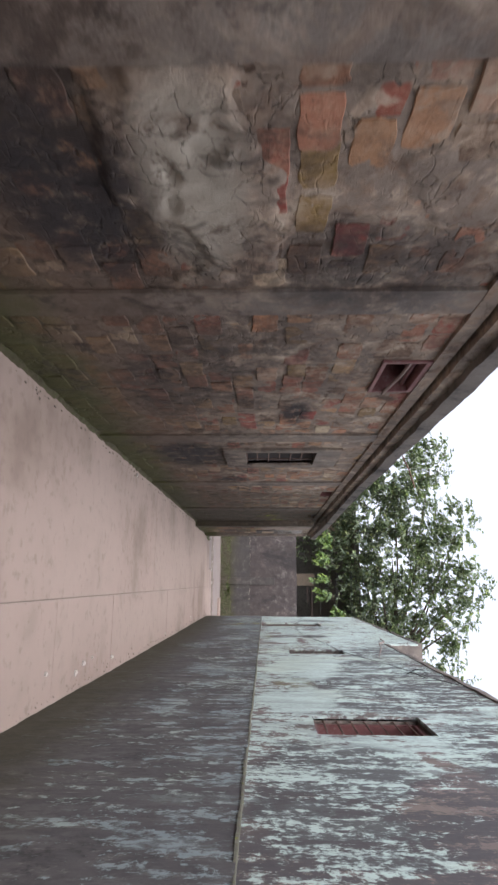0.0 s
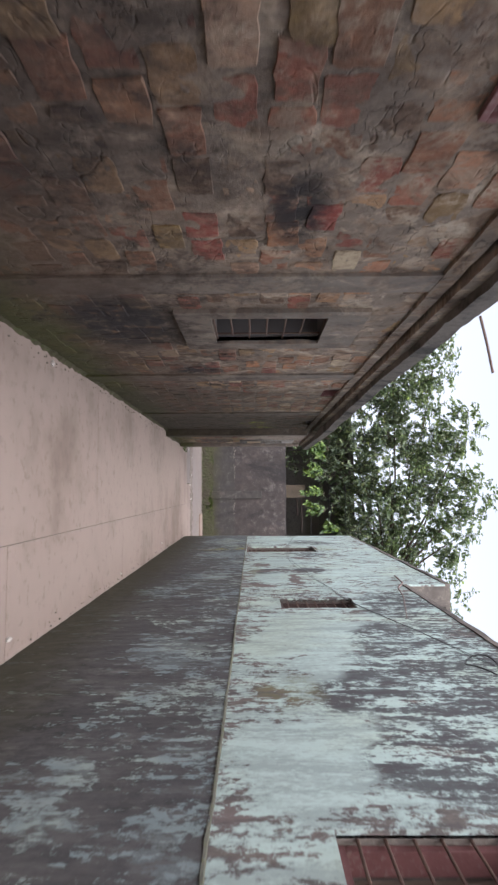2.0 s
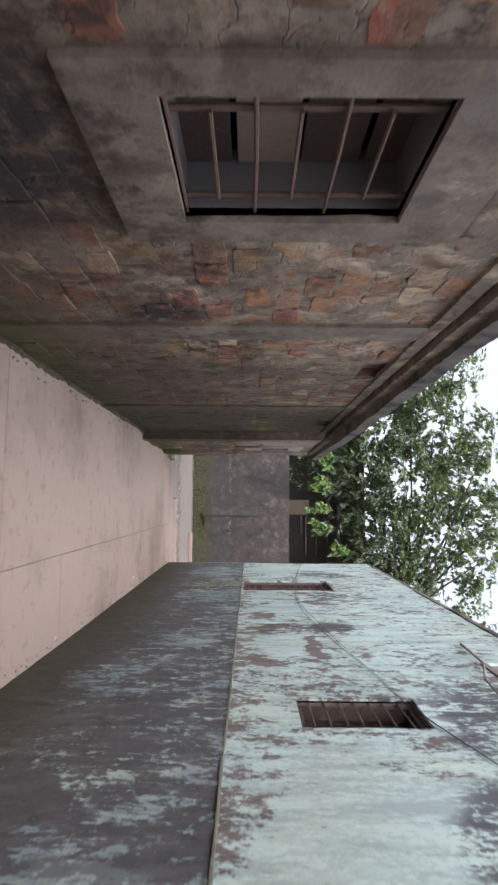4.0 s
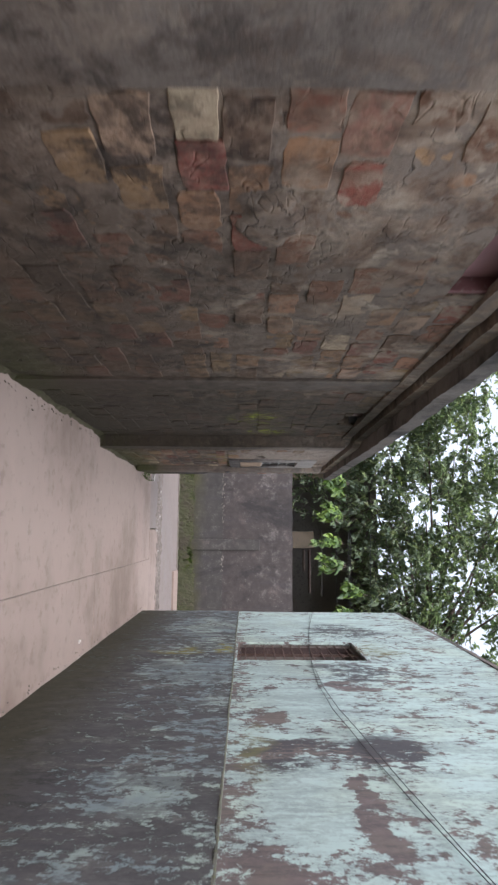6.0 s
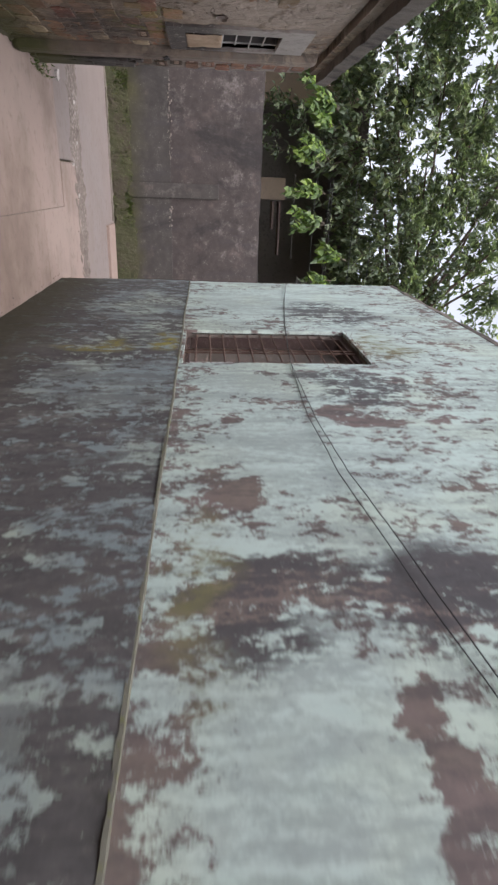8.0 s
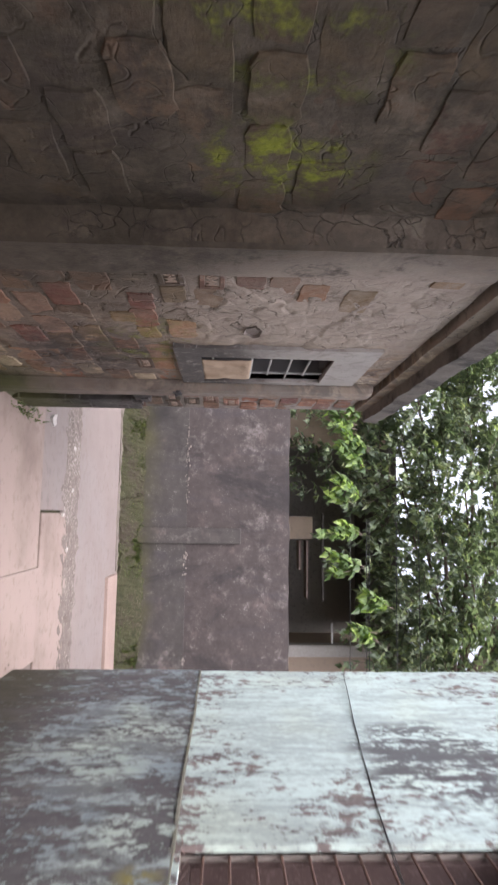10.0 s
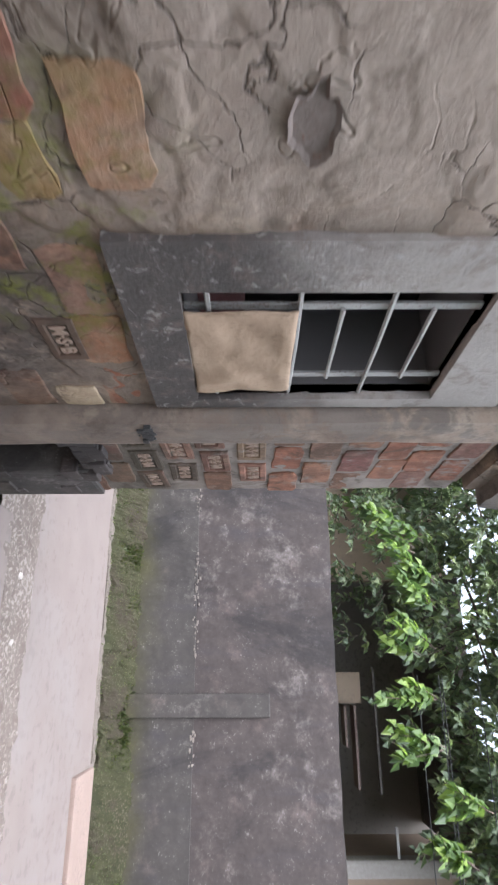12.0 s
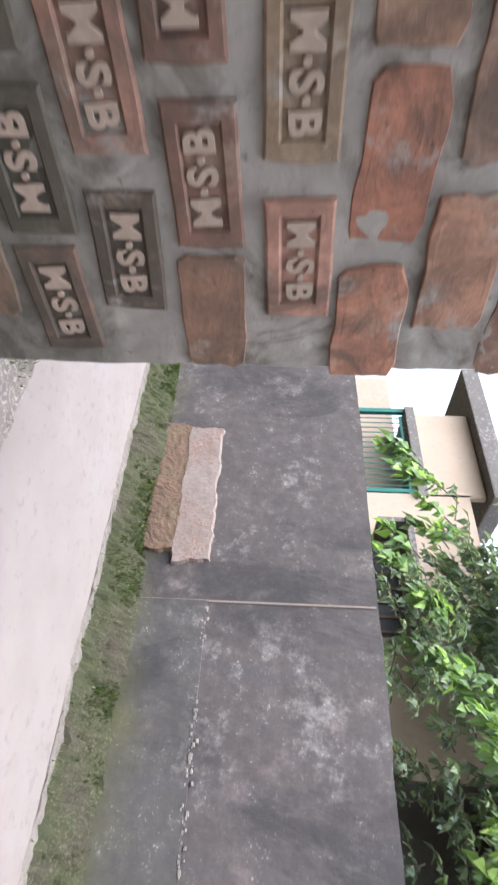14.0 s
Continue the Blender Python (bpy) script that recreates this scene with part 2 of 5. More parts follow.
split = calc(nt, "MULTIPLY", step(nt, cells.outputs[0], 0.020, 0.0), step(nt, fuzz(nt, p, 3.0, 4), 0.44, 0.54))
split = calc(nt, "MULTIPLY", split, calc(nt, "ADD", 0.85, calc(nt, "MULTIPLY", step(nt, axis(nt, 1), 12.9, 13.1), 0.15)))
c = mix(nt, calc(nt, "MULTIPLY", split, 0.7), c, (0.055, 0.044, 0.036))
h = calc(nt, "SUBTRACT", h, calc(nt, "MULTIPLY", split, 1.6))
finish(nt, b, c, calc(nt, "ADD", h, calc(nt, "MULTIPLY", fuzz(nt, p, 60.0, 4), 0.12)), 0.7, 0.012)
M_MORTAR = m

m, nt, b = surface("old_plaster", 0.93)
p = place(nt, 1, 1, 0.5)
n = fuzz(nt, p, 6.0, 8, 0.65)
c = mix(nt, n, (0.085, 0.068, 0.057), (0.27, 0.230, 0.198))
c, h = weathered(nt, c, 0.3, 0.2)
finish(nt, b, c, calc(nt, "ADD", n, fuzz(nt, place(nt), 70.0)), 0.35, 0.008)
M_PLASTER = m

m, nt, b = surface("fresh_grey_plaster", 0.9)
p = place(nt)
n = fuzz(nt, p, 5.0, 8, 0.6)
c = mix(nt, n, (0.22, 0.195, 0.178), (0.40, 0.365, 0.335))
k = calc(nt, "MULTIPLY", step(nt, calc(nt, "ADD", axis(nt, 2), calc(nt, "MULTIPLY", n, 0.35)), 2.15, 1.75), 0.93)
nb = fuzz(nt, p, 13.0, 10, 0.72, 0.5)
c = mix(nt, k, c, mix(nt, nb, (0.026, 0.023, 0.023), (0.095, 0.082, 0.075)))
c = mix(nt, calc(nt, "MULTIPLY", step(nt, nb, 0.50, 0.62), 0.45), c, (0.15, 0.115, 0.098))
c = mix(nt, calc(nt, "MULTIPLY", step(nt, fuzz(nt, p, 26.0, 8, 0.7, 0.8), 0.56, 0.66), 0.5), c, (0.36, 0.34, 0.32))
finish(nt, b, c, calc(nt, "ADD", calc(nt, "ADD", n, nb), calc(nt, "MULTIPLY", fuzz(nt, p, 80.0), 0.4)), 0.55, 0.008)
M_PANEL = m


def wall_paint(name, lower):
    """Peeling turquoise lime paint over purple-brown render, with black mould in streaks."""
    m, nt, b = surface(name, 0.85)
    f = node(nt, "Attribute", attribute_name="field").outputs["Color"]
    s = node(nt, "SeparateColor", {0: f})
    bare, mould, ochre = s.outputs[0], s.outputs[1], s.outputs[2]
    p = place(nt)
    n1 = fuzz(nt, place(nt, 1, 1, 0.8), 3.2, 12, 0.68, 0.3)
    nm = fuzz(nt, place(nt, 1, 1, 0.75), 11.0, 12, 0.72, 0.2)
    n2 = fuzz(nt, place(nt, 1, 1, 0.8), 30.0, 8, 0.75)
    n3 = fuzz(nt, p, 110.0, 4, 0.6)
    streak = fuzz(nt, place(nt, 1, 1, 0.20), 7.0, 12, 0.74, 0.2)
    drip = fuzz(nt, place(nt, 1, 1, 0.26), 11.0, 12, 0.75, 0.3)
    washed = step(nt, axis(nt, 1), 9.6, 7.2)
    base = mix(nt, nm, (0.095, 0.066, 0.066), (0.27, 0.205, 0.19))
    base = mix(nt, calc(nt, "MULTIPLY", step(nt, n1, 0.45, 0.65), 0.5), base, (0.20, 0.165, 0.13))
    base = mix(nt, calc(nt, "MULTIPLY", step(nt, calc(nt, "ADD", streak, calc(nt, "MULTIPLY", n2, 0.4)), 0.62, 0.86), 0.75), base, (0.075, 0.068, 0.068))
    if lower:
        base = mix(nt, step(nt, nm, 0.42, 0.57), (0.042, 0.039, 0.039), (0.185, 0.175, 0.168))
        base = mix(nt, calc(nt, "MULTIPLY", step(nt, calc(nt, "ADD", n1, calc(nt, "MULTIPLY", calc(nt, "SUBTRACT", n2, 0.5), 0.5)), 0.46, 0.56), 0.65), base, mix(nt, n2, (0.032, 0.030, 0.031), (0.125, 0.116, 0.112)))
        base = mix(nt, calc(nt, "MULTIPLY", step(nt, drip, 0.49, 0.57), 0.6), base, mix(nt, n2, (0.026, 0.025, 0.026), (0.080, 0.074, 0.072)))
        cloud = fuzz(nt, place(nt, 1, 1, 0.6), 1.7, 10, 0.7, 0.6)
        base = mix(nt, calc(nt, "MULTIPLY", step(nt, cloud, 0.50, 0.68), 0.5), base, mix(nt, n2, (0.10, 0.094, 0.090), (0.23, 0.215, 0.205)))
        base = mix(nt, calc(nt, "MULTIPLY", step(nt, cloud, 0.48, 0.32), 0.7), base, (0.032, 0.030, 0.032))
        base = mix(nt, calc(nt, "MULTIPLY", step(nt, calc(nt, "ADD", streak, calc(nt, "MULTIPLY", nm, 0.5)), 0.78, 0.98), 0.5), base, (0.28, 0.275, 0.265))
    paint = mix(nt, nm, (0.425, 0.545, 0.50), (0.565, 0.67, 0.63)) if not lower else mix(nt, nm, (0.15, 0.19, 0.20), (0.31, 0.375, 0.385))
    paint = mix(nt, calc(nt, "MULTIPLY", step(nt, fuzz(nt, p, 1.3, 8), 0.46, 0.66), 0.55), paint, (0.50, 0.58, 0.47))
    paint = mix(nt, calc(nt, "MULTIPLY", step(nt, calc(nt, "ADD", streak, calc(nt, "MULTIPLY", n2, 0.5)), 0.68, 0.86), 0.5), paint, (0.29, 0.33, 0.325))
    paint = mix(nt, calc(nt, "MULTIPLY", step(nt, fuzz(nt, place(nt, 1, 1, 0.6), 24.0, 10, 0.78), 0.53, 0.68), 0.42), paint, (0.25, 0.27, 0.255))
    g = calc(nt, "ADD", bare, calc(nt, "MULTIPLY", calc(nt, "SUBTRACT", n1, 0.5), 1.3))
    g = calc(nt, "ADD", g, calc(nt, "MULTIPLY", calc(nt, "SUBTRACT", nm, 0.5), calc(nt, "SUBTRACT", 2.1, calc(nt, "MULTIPLY", washed, 0.6))))
    g = calc(nt, "ADD", g, calc(nt, "MULTIPLY", calc(nt, "SUBTRACT", drip, 0.5), calc(nt, "ADD", 0.4, calc(nt, "MULTIPLY", washed, 1.3))))
    g = calc(nt, "ADD", g, calc(nt, "MULTIPLY", calc(nt, "SUBTRACT", n2, 0.5), 1.2))
    g = calc(nt, "ADD", g, calc(nt, "MULTIPLY", calc(nt, "SUBTRACT", n3, 0.5), 0.3))
    off = step(nt, g, 0.43, 0.58) if lower else step(nt, g, 0.41, 0.60)
    c = mix(nt, calc(nt, "MULTIPLY", off, 0.96), paint, base)
    k = calc(nt, "MULTIPLY", mould, step(nt, calc(nt, "ADD", calc(nt, "MULTIPLY", calc(nt, "ADD", streak, drip), 0.55), calc(nt, "ADD", calc(nt, "MULTIPLY", nm, 0.5), calc(nt, "MULTIPLY", calc(nt, "SUBTRACT", n2, 0.5), 0.5))), 0.735, 0.815))
    c = mix(nt, calc(nt, "MULTIPLY", k, 0.92), c, mix(nt, n2, (0.034, 0.033, 0.037), (0.135, 0.132, 0.135)))
    c = mix(nt, calc(nt, "MULTIPLY", ochre, step(nt, nm, 0.40, 0.60)), c, (0.27, 0.24, 0.05) if lower else (0.20, 0.19, 0.085))
    if lower:
        moss = step(nt, calc(nt, "ADD", axis(nt, 2), calc(nt, "MULTIPLY", n1, 0.9)), 1.20, 0.55)
        c = mix(nt, calc(nt, "MULTIPLY", moss, 0.85), c, mix(nt, nm, (0.030, 0.028, 0.019), (0.080, 0.075, 0.044)))
    h = calc(nt, "ADD", calc(nt, "MULTIPLY", off, -0.8), calc(nt, "MULTIPLY", nm, 0.6))
    finish(nt, b, c, h, 0.35, 0.004)
    return m


def cement_wall(name, light, dark):
    """Blackened render with pale blooms, rain streaks and moss at its foot."""
    m, nt, b = surface(name, 0.93)
    p = place(nt)
    n1, n2, n3 = fuzz(nt, p, 1.1, 10, 0.65, 0.4), fuzz(nt, p, 6.0, 12, 0.75), fuzz(nt, p, 45.0, 5, 0.7)
    streak = fuzz(nt, place(nt, 1, 1, 0.2), 5.0, 9, 0.7)
    c = mix(nt, n2, dark, light)
    c = mix(nt, calc(nt, "MULTIPLY", step(nt, calc(nt, "ADD", n1, calc(nt, "MULTIPLY", n2, 0.9)), 1.0, 1.25), 0.55), c, (0.20, 0.18, 0.166))
    c = mix(nt, calc(nt, "MULTIPLY", step(nt, streak, 0.5, 0.75), 0.6), c, (0.05, 0.046, 0.05))
    c = mix(nt, calc(nt, "MULTIPLY", step(nt, calc(nt, "ADD", n3, calc(nt, "MULTIPLY", n2, 0.5)), 0.86, 0.98), 0.55), c, (0.28, 0.26, 0.25))
    c = mix(nt, calc(nt, "MULTIPLY", step(nt, fuzz(nt, p, 1.9, 8, 0.7), 0.55, 0.72), 0.5), c, (0.15, 0.115, 0.105))
    c = mix(nt, calc(nt, "MULTIPLY", step(nt, fuzz(nt, place(nt, 1, 1, 0.55), 0.9, 8, 0.65, 0.8), 0.50, 0.36), 0.75), c, (0.026, 0.024, 0.024))
    moss = step(nt, calc(nt, "ADD", axis(nt, 2), calc(nt, "MULTIPLY", n1, 0.8)), 1.05, 0.5)
    c = mix(nt, calc(nt, "MULTIPLY", moss, 0.85), c, mix(nt, n2, (0.025, 0.026, 0.010), (0.10, 0.095, 0.034)))
    finish(nt, b, c, calc(nt, "ADD", n2, calc(nt, "MULTIPLY", n3, 0.5)), 0.5, 0.008)
    return m


M_PAINT = wall_paint("peeling_turquoise_paint", False)
M_PLINTH = wall_paint("stained_plinth_render", True)


def speckled(name, a, b_, scale=6.0, spots=(0.5, 0.5, 0.5), amount=0.0, bump=0.3, rough=0.9, squash=1.0, dark=None, dark_amount=0.0):
    m, nt, b = surface(name, rough)
    p = place(nt, 1, 1, squash)
    n1, n2, n3 = fuzz(nt, p, scale, 8, 0.6), fuzz(nt, p, scale * 6, 6, 0.65), fuzz(nt, p, scale * 0.25, 5, 0.6)
    c = mix(nt, n1, a, b_)
    c = mix(nt, calc(nt, "MULTIPLY", step(nt, calc(nt, "ADD", n2, calc(nt, "MULTIPLY", n3, 0.4)), 0.72, 0.86), amount), c, spots)
    if dark:
        c = mix(nt, calc(nt, "MULTIPLY", step(nt, calc(nt, "ADD", n3, calc(nt, "MULTIPLY", n1, 0.3)), 0.58, 0.85), dark_amount), c, dark)
    finish(nt, b, c, calc(nt, "ADD", n1, n2), bump, 0.008)
    return m


M_FLOOR = speckled("alley_concrete", (0.195, 0.150, 0.126), (0.27, 0.213, 0.182), 1.6, (0.135, 0.10, 0.08), 0.5, 0.18, 0.78, 1.0, (0.135, 0.10, 0.08), 0.85)
M_LEDGE = speckled("mossy_ledge", (0.05, 0.048, 0.040), (0.20, 0.195, 0.155), 7.0, (0.13, 0.14, 0.045), 0.9, 0.6, 0.9, 1.0, (0.045, 0.042, 0.04), 0.8)
M_ROAD = speckled("street_concrete", (0.140, 0.115, 0.102), (0.20, 0.168, 0.150), 1.8, (0.115, 0.095, 0.082), 0.5, 0.2, 0.85, 1.0, (0.17, 0.15, 0.14), 0.6)
M_SLAB = speckled("pink_slab", (0.20, 0.148, 0.122), (0.27, 0.205, 0.172), 5.0, (0.15, 0.115, 0.095), 0.5, 0.3)
M_DIRT = speckled("rubbly_dirt", (0.085, 0.068, 0.055), (0.17, 0.142, 0.122), 5.0, (0.31, 0.28, 0.25), 0.6, 0.8)
M_GRIT = speckled("pale_street_grit", (0.075, 0.062, 0.052), (0.19, 0.162, 0.140), 9.0, (0.07, 0.062, 0.04), 0.7, 0.8)
M_MOSS = speckled("mossy_bank", (0.016, 0.015, 0.010), (0.052, 0.056, 0.022), 9.0, (0.13, 0.11, 0.075), 0.7, 1.0, 0.95, 1.0, (0.035, 0.028, 0.020), 0.9)
M_MUD = speckled("damp_ground", (0.030, 0.027, 0.015), (0.075, 0.066, 0.036), 4.0, (0.05, 0.065, 0.018), 0.7, 0.8)
M_FAR = cement_wall("blackened_cement", (0.098, 0.082, 0.075), (0.020, 0.0175, 0.017))
M_FAR2 = cement_wall("grey_cement_render", (0.088, 0.080, 0.072), (0.024, 0.022, 0.021))
M_PATCH = speckled("patched_pale_plaster", (0.085, 0.062, 0.050), (0.225, 0.188, 0.168), 8.0, (0.15, 0.075, 0.048), 0.9, 0.5)
M_EAVE = speckled("mouldy_slab_concrete", (0.115, 0.098, 0.085), (0.26, 0.228, 0.20), 4.0, (0.33, 0.29, 0.25), 0.5, 0.5, 0.92, 1.0, (0.045, 0.04, 0.038), 0.75)
M_ROOFEDGE = speckled("blackened_slab_edge", (0.075, 0.064, 0.055), (0.23, 0.198, 0.172), 9.0, (0.22, 0.20, 0.18), 0.45, 0.7, 0.92, 1.0, (0.026, 0.024, 0.022), 0.85)
M_OLDBRICK = speckled("crumbling_bare_brick", (0.045, 0.032, 0.023), (0.155, 0.092, 0.062), 9.0, (0.09, 0.10, 0.045), 0.6, 0.8)
M_BEIGE = speckled("beige_house_wall", (0.27, 0.205, 0.155), (0.35, 0.275, 0.21), 1.5, (0.25, 0.20, 0.16), 0.5, 0.1)
M_DARKSLAB = speckled("weathered_sunshade", (0.08, 0.07, 0.065), (0.13, 0.115, 0.105), 3.0, (0.3, 0.28, 0.26), 0.4, 0.2)
M_PORCH = speckled("grimy_porch_plaster", (0.17, 0.155, 0.14), (0.26, 0.24, 0.22), 2.0, (0.10, 0.09, 0.085), 0.5)
M_ROOM = speckled("dim_room_plaster", (0.115, 0.105, 0.103), (0.17, 0.158, 0.155), 2.0)
M_REDWOOD = speckled("maroon_painted_wood", (0.13, 0.055, 0.055), (0.20, 0.09, 0.085), 8.0, (0.26, 0.20, 0.18), 0.4, 0.3, 0.6)
M_PINKBOARD = speckled("faded_pink_board", (0.26, 0.13, 0.125), (0.31, 0.165, 0.16), 5.0, (0.22, 0.12, 0.11), 0.4, 0.1, 0.7)
M_BROWNBOARD = speckled("brown_board", (0.22, 0.16, 0.125), (0.29, 0.22, 0.175), 5.0, (0.16, 0.11, 0.09), 0.4, 0.1, 0.7)
M_RUST = speckled("rusty_iron", (0.075, 0.045, 0.038), (0.14, 0.085, 0.065), 30.0, (0.2, 0.12, 0.07), 0.5, 0.4, 0.7)
M_GREYIRON = speckled("grey_painted_iron", (0.30, 0.29, 0.275), (0.42, 0.41, 0.39), 25.0, (0.16, 0.11, 0.085), 0.7, 0.3, 0.55)
M_CLOTH = speckled("dusty_sacking", (0.30, 0.21, 0.145), (0.40, 0.30, 0.215), 9.0, (0.22, 0.155, 0.105), 0.5, 0.3)
M_DARKWOOD = speckled("blackened_wood", (0.055, 0.036, 0.032), (0.10, 0.066, 0.058), 12.0, (0.15, 0.11, 0.10), 0.5, 0.4, 0.7)
M_WIRE = speckled("black_cable", (0.02, 0.02, 0.022), (0.05, 0.05, 0.05), 20.0, rough=0.5)
M_WOOD = speckled("grey_old_wood", (0.17, 0.12, 0.105), (0.27, 0.21, 0.185), 14.0, (0.12, 0.08, 0.07), 0.5, 0.4, 0.8, 0.3)
M_GREEN = speckled("green_enamel", (0.012, 0.085, 0.07), (0.02, 0.12, 0.10), 8.0, rough=0.45)
M_YELLOW = speckled("ochre_enamel", (0.45, 0.28, 0.05), (0.5, 0.33, 0.08), 8.0, rough=0.5)
M_PALE = speckled("pale_litter", (0.27, 0.245, 0.22), (0.46, 0.43, 0.39), 20.0)
M_BARK = speckled("tree_bark", (0.06, 0.045, 0.035), (0.13, 0.10, 0.08), 9.0, (0.18, 0.16, 0.13), 0.4, 0.8)
M_JOINT = speckled("dirty_joint", (0.10, 0.08, 0.066), (0.17, 0.135, 0.115), 9.0)
M_CREAM = speckled("cream_sheet", (0.60, 0.48, 0.36), (0.66, 0.54, 0.42), 3.0)
M_WHITE = speckled("white_sheet", (0.62, 0.60, 0.58), (0.70, 0.68, 0.66), 3.0)


def leaf_material(name, stops):
    m, nt, b = surface(name, 0.42)
    b.inputs["Specular IOR Level"].default_value = 0.5
    c = ramp(nt, node(nt, "NewGeometry").outputs["Random Per Island"], stops)
    nt.links.new(c, b.inputs["Base Color"])
    t = node(nt, "BsdfTranslucent", {0: mix(nt, 1.0, c, (1.25, 1.38, 0.72), "MULTIPLY")})
    x = node(nt, "MixShader", {0: 0.5, 1: b.outputs[0], 2: t.outputs[0]})
    nt.links.new(x.outputs[0], nt.nodes["Material Output"].inputs[0])
    return m


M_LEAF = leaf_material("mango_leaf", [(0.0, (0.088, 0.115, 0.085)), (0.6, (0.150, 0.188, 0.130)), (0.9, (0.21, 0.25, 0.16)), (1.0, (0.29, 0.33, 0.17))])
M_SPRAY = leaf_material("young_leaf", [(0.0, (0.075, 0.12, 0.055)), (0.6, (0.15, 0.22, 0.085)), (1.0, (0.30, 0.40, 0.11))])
M_GRASS = leaf_material("grass_blade", [(0.0, (0.03, 0.042, 0.014)), (0.5, (0.06, 0.085, 0.024)), (1.0, (0.13, 0.14, 0.05))])


# ---- building helpers ----
def mesh(name, verts, faces, material):
    me = bpy.data.meshes.new(name)
    me.from_pydata(verts, [], faces)
    me.materials.append(material)
    me.update()
    return me


def part(name, bm, material, parent=None, label=""):
    """Links a bmesh, or a finished mesh, as one object under a thing."""
    if isinstance(bm, bmesh.types.BMesh):
        me = bpy.data.meshes.new(name)
        bmesh.ops.recalc_face_normals(bm, faces=bm.faces)
        bm.to_mesh(me)
        bm.free()
        me.materials.append(material)
    else:
        me = bm
    ob = new(name, me)
    if parent is not None:
        ob.parent = parent
    if label:
        tagged(ob, label)
    return ob


def group(name, label, category, kind="", at=(0, 0, 0), many=""):
    ob = new(name)
    ob.empty_display_size = 0.1
    ob.location = at
    return tagged(ob, label, category, many, kind)


def box(x0, x1, y0, y1, z0, z1, bevel=0.0, bm=None, wobble=0.0):
    own = bmesh.new()
    bmesh.ops.create_cube(own, size=1, matrix=Matrix.Translation(((x0 + x1) / 2, (y0 + y1) / 2, (z0 + z1) / 2)) @ Matrix.Diagonal((x1 - x0, y1 - y0, z1 - z0, 1)))
    if bevel:
        bmesh.ops.bevel(own, geom=own.edges[:], offset=bevel, segments=2, affect="EDGES", profile=0.6)
    if wobble:
        for v in own.verts:
            v.co += Vector(noise.noise_vector(v.co * 7)) * wobble
    if bm is None:
        return own
    tmp = bpy.data.meshes.new("tmp")
    own.to_mesh(tmp)
    own.free()
    bm.from_mesh(tmp)
    bpy.data.meshes.remove(tmp)
    return bm


def tube(pts, radii, n=6, bm=None, cap=True):
    bm = bm or bmesh.new()
    pts = [Vector(p) for p in pts]
    if not isinstance(radii, (list, tuple)):
        radii = [radii] * len(pts)
    rings = []
    for i, p in enumerate(pts):
        d = (pts[min(i + 1, len(pts) - 1)] - pts[max(i - 1, 0)]).normalized()
        u = d.cross(Vector((0.31, 0.17, 0.93)))
        if u.length < 0.05:
            u = d.cross(Vector((1, 0, 0)))
        u.normalize()
        v = d.cross(u)
        rings.append([bm.verts.new(p + (u * math.cos(a) + v * math.sin(a)) * radii[i]) for a in [2 * math.pi * k / n for k in range(n)]])
    for a, b_ in zip(rings, rings[1:]):
        for k in range(n):
            bm.faces.new((a[k], a[(k + 1) % n], b_[(k + 1) % n], b_[k]))
    if cap:
        bm.faces.new(rings[0][::-1])
        bm.faces.new(rings[-1])
    return bm


def inside(y, z, holes):
    return any(a <= y <= b_ and c <= z <= d for a, b_, c, d in holes)


def pierced(x0, x1, y0, y1, z0, z1, holes, bm=None):
    """A wall along y with openings that go through it."""
    bm = bm or bmesh.new()
    ys = sorted({y0, y1, *[h[k] for h in holes for k in (0, 1) if y0 < h[k] < y1]})
    zs = sorted({z0, z1, *[h[k] for h in holes for k in (2, 3) if z0 < h[k] < z1]})
    solid = {(i, j) for i in range(len(ys) - 1) for j in range(len(zs) - 1) if not inside((ys[i] + ys[i + 1]) / 2, (zs[j] + zs[j + 1]) / 2, holes)}
    vert = {}

    def at(x, i, j):
        key = (x, i, j)
        if key not in vert:
            vert[key] = bm.verts.new((x, ys[i], zs[j]))
        return vert[key]

    for i, j in solid:
        bm.faces.new([at(x0, i, j), at(x0, i, j + 1), at(x0, i + 1, j + 1), at(x0, i + 1, j)])
        bm.faces.new([at(x1, i, j), at(x1, i + 1, j), at(x1, i + 1, j + 1), at(x1, i, j + 1)])
        for di, dj, e in ((-1, 0, ((i, j), (i, j + 1))), (1, 0, ((i + 1, j), (i + 1, j + 1))), (0, -1, ((i, j), (i + 1, j))), (0, 1, ((i, j + 1), (i + 1, j + 1)))):
            if (i + di, j + dj) not in solid:
                a, b_ = e
                bm.faces.new([at(x0, *a), at(x1, *a), at(x1, *b_), at(x0, *b_)])
    return bm


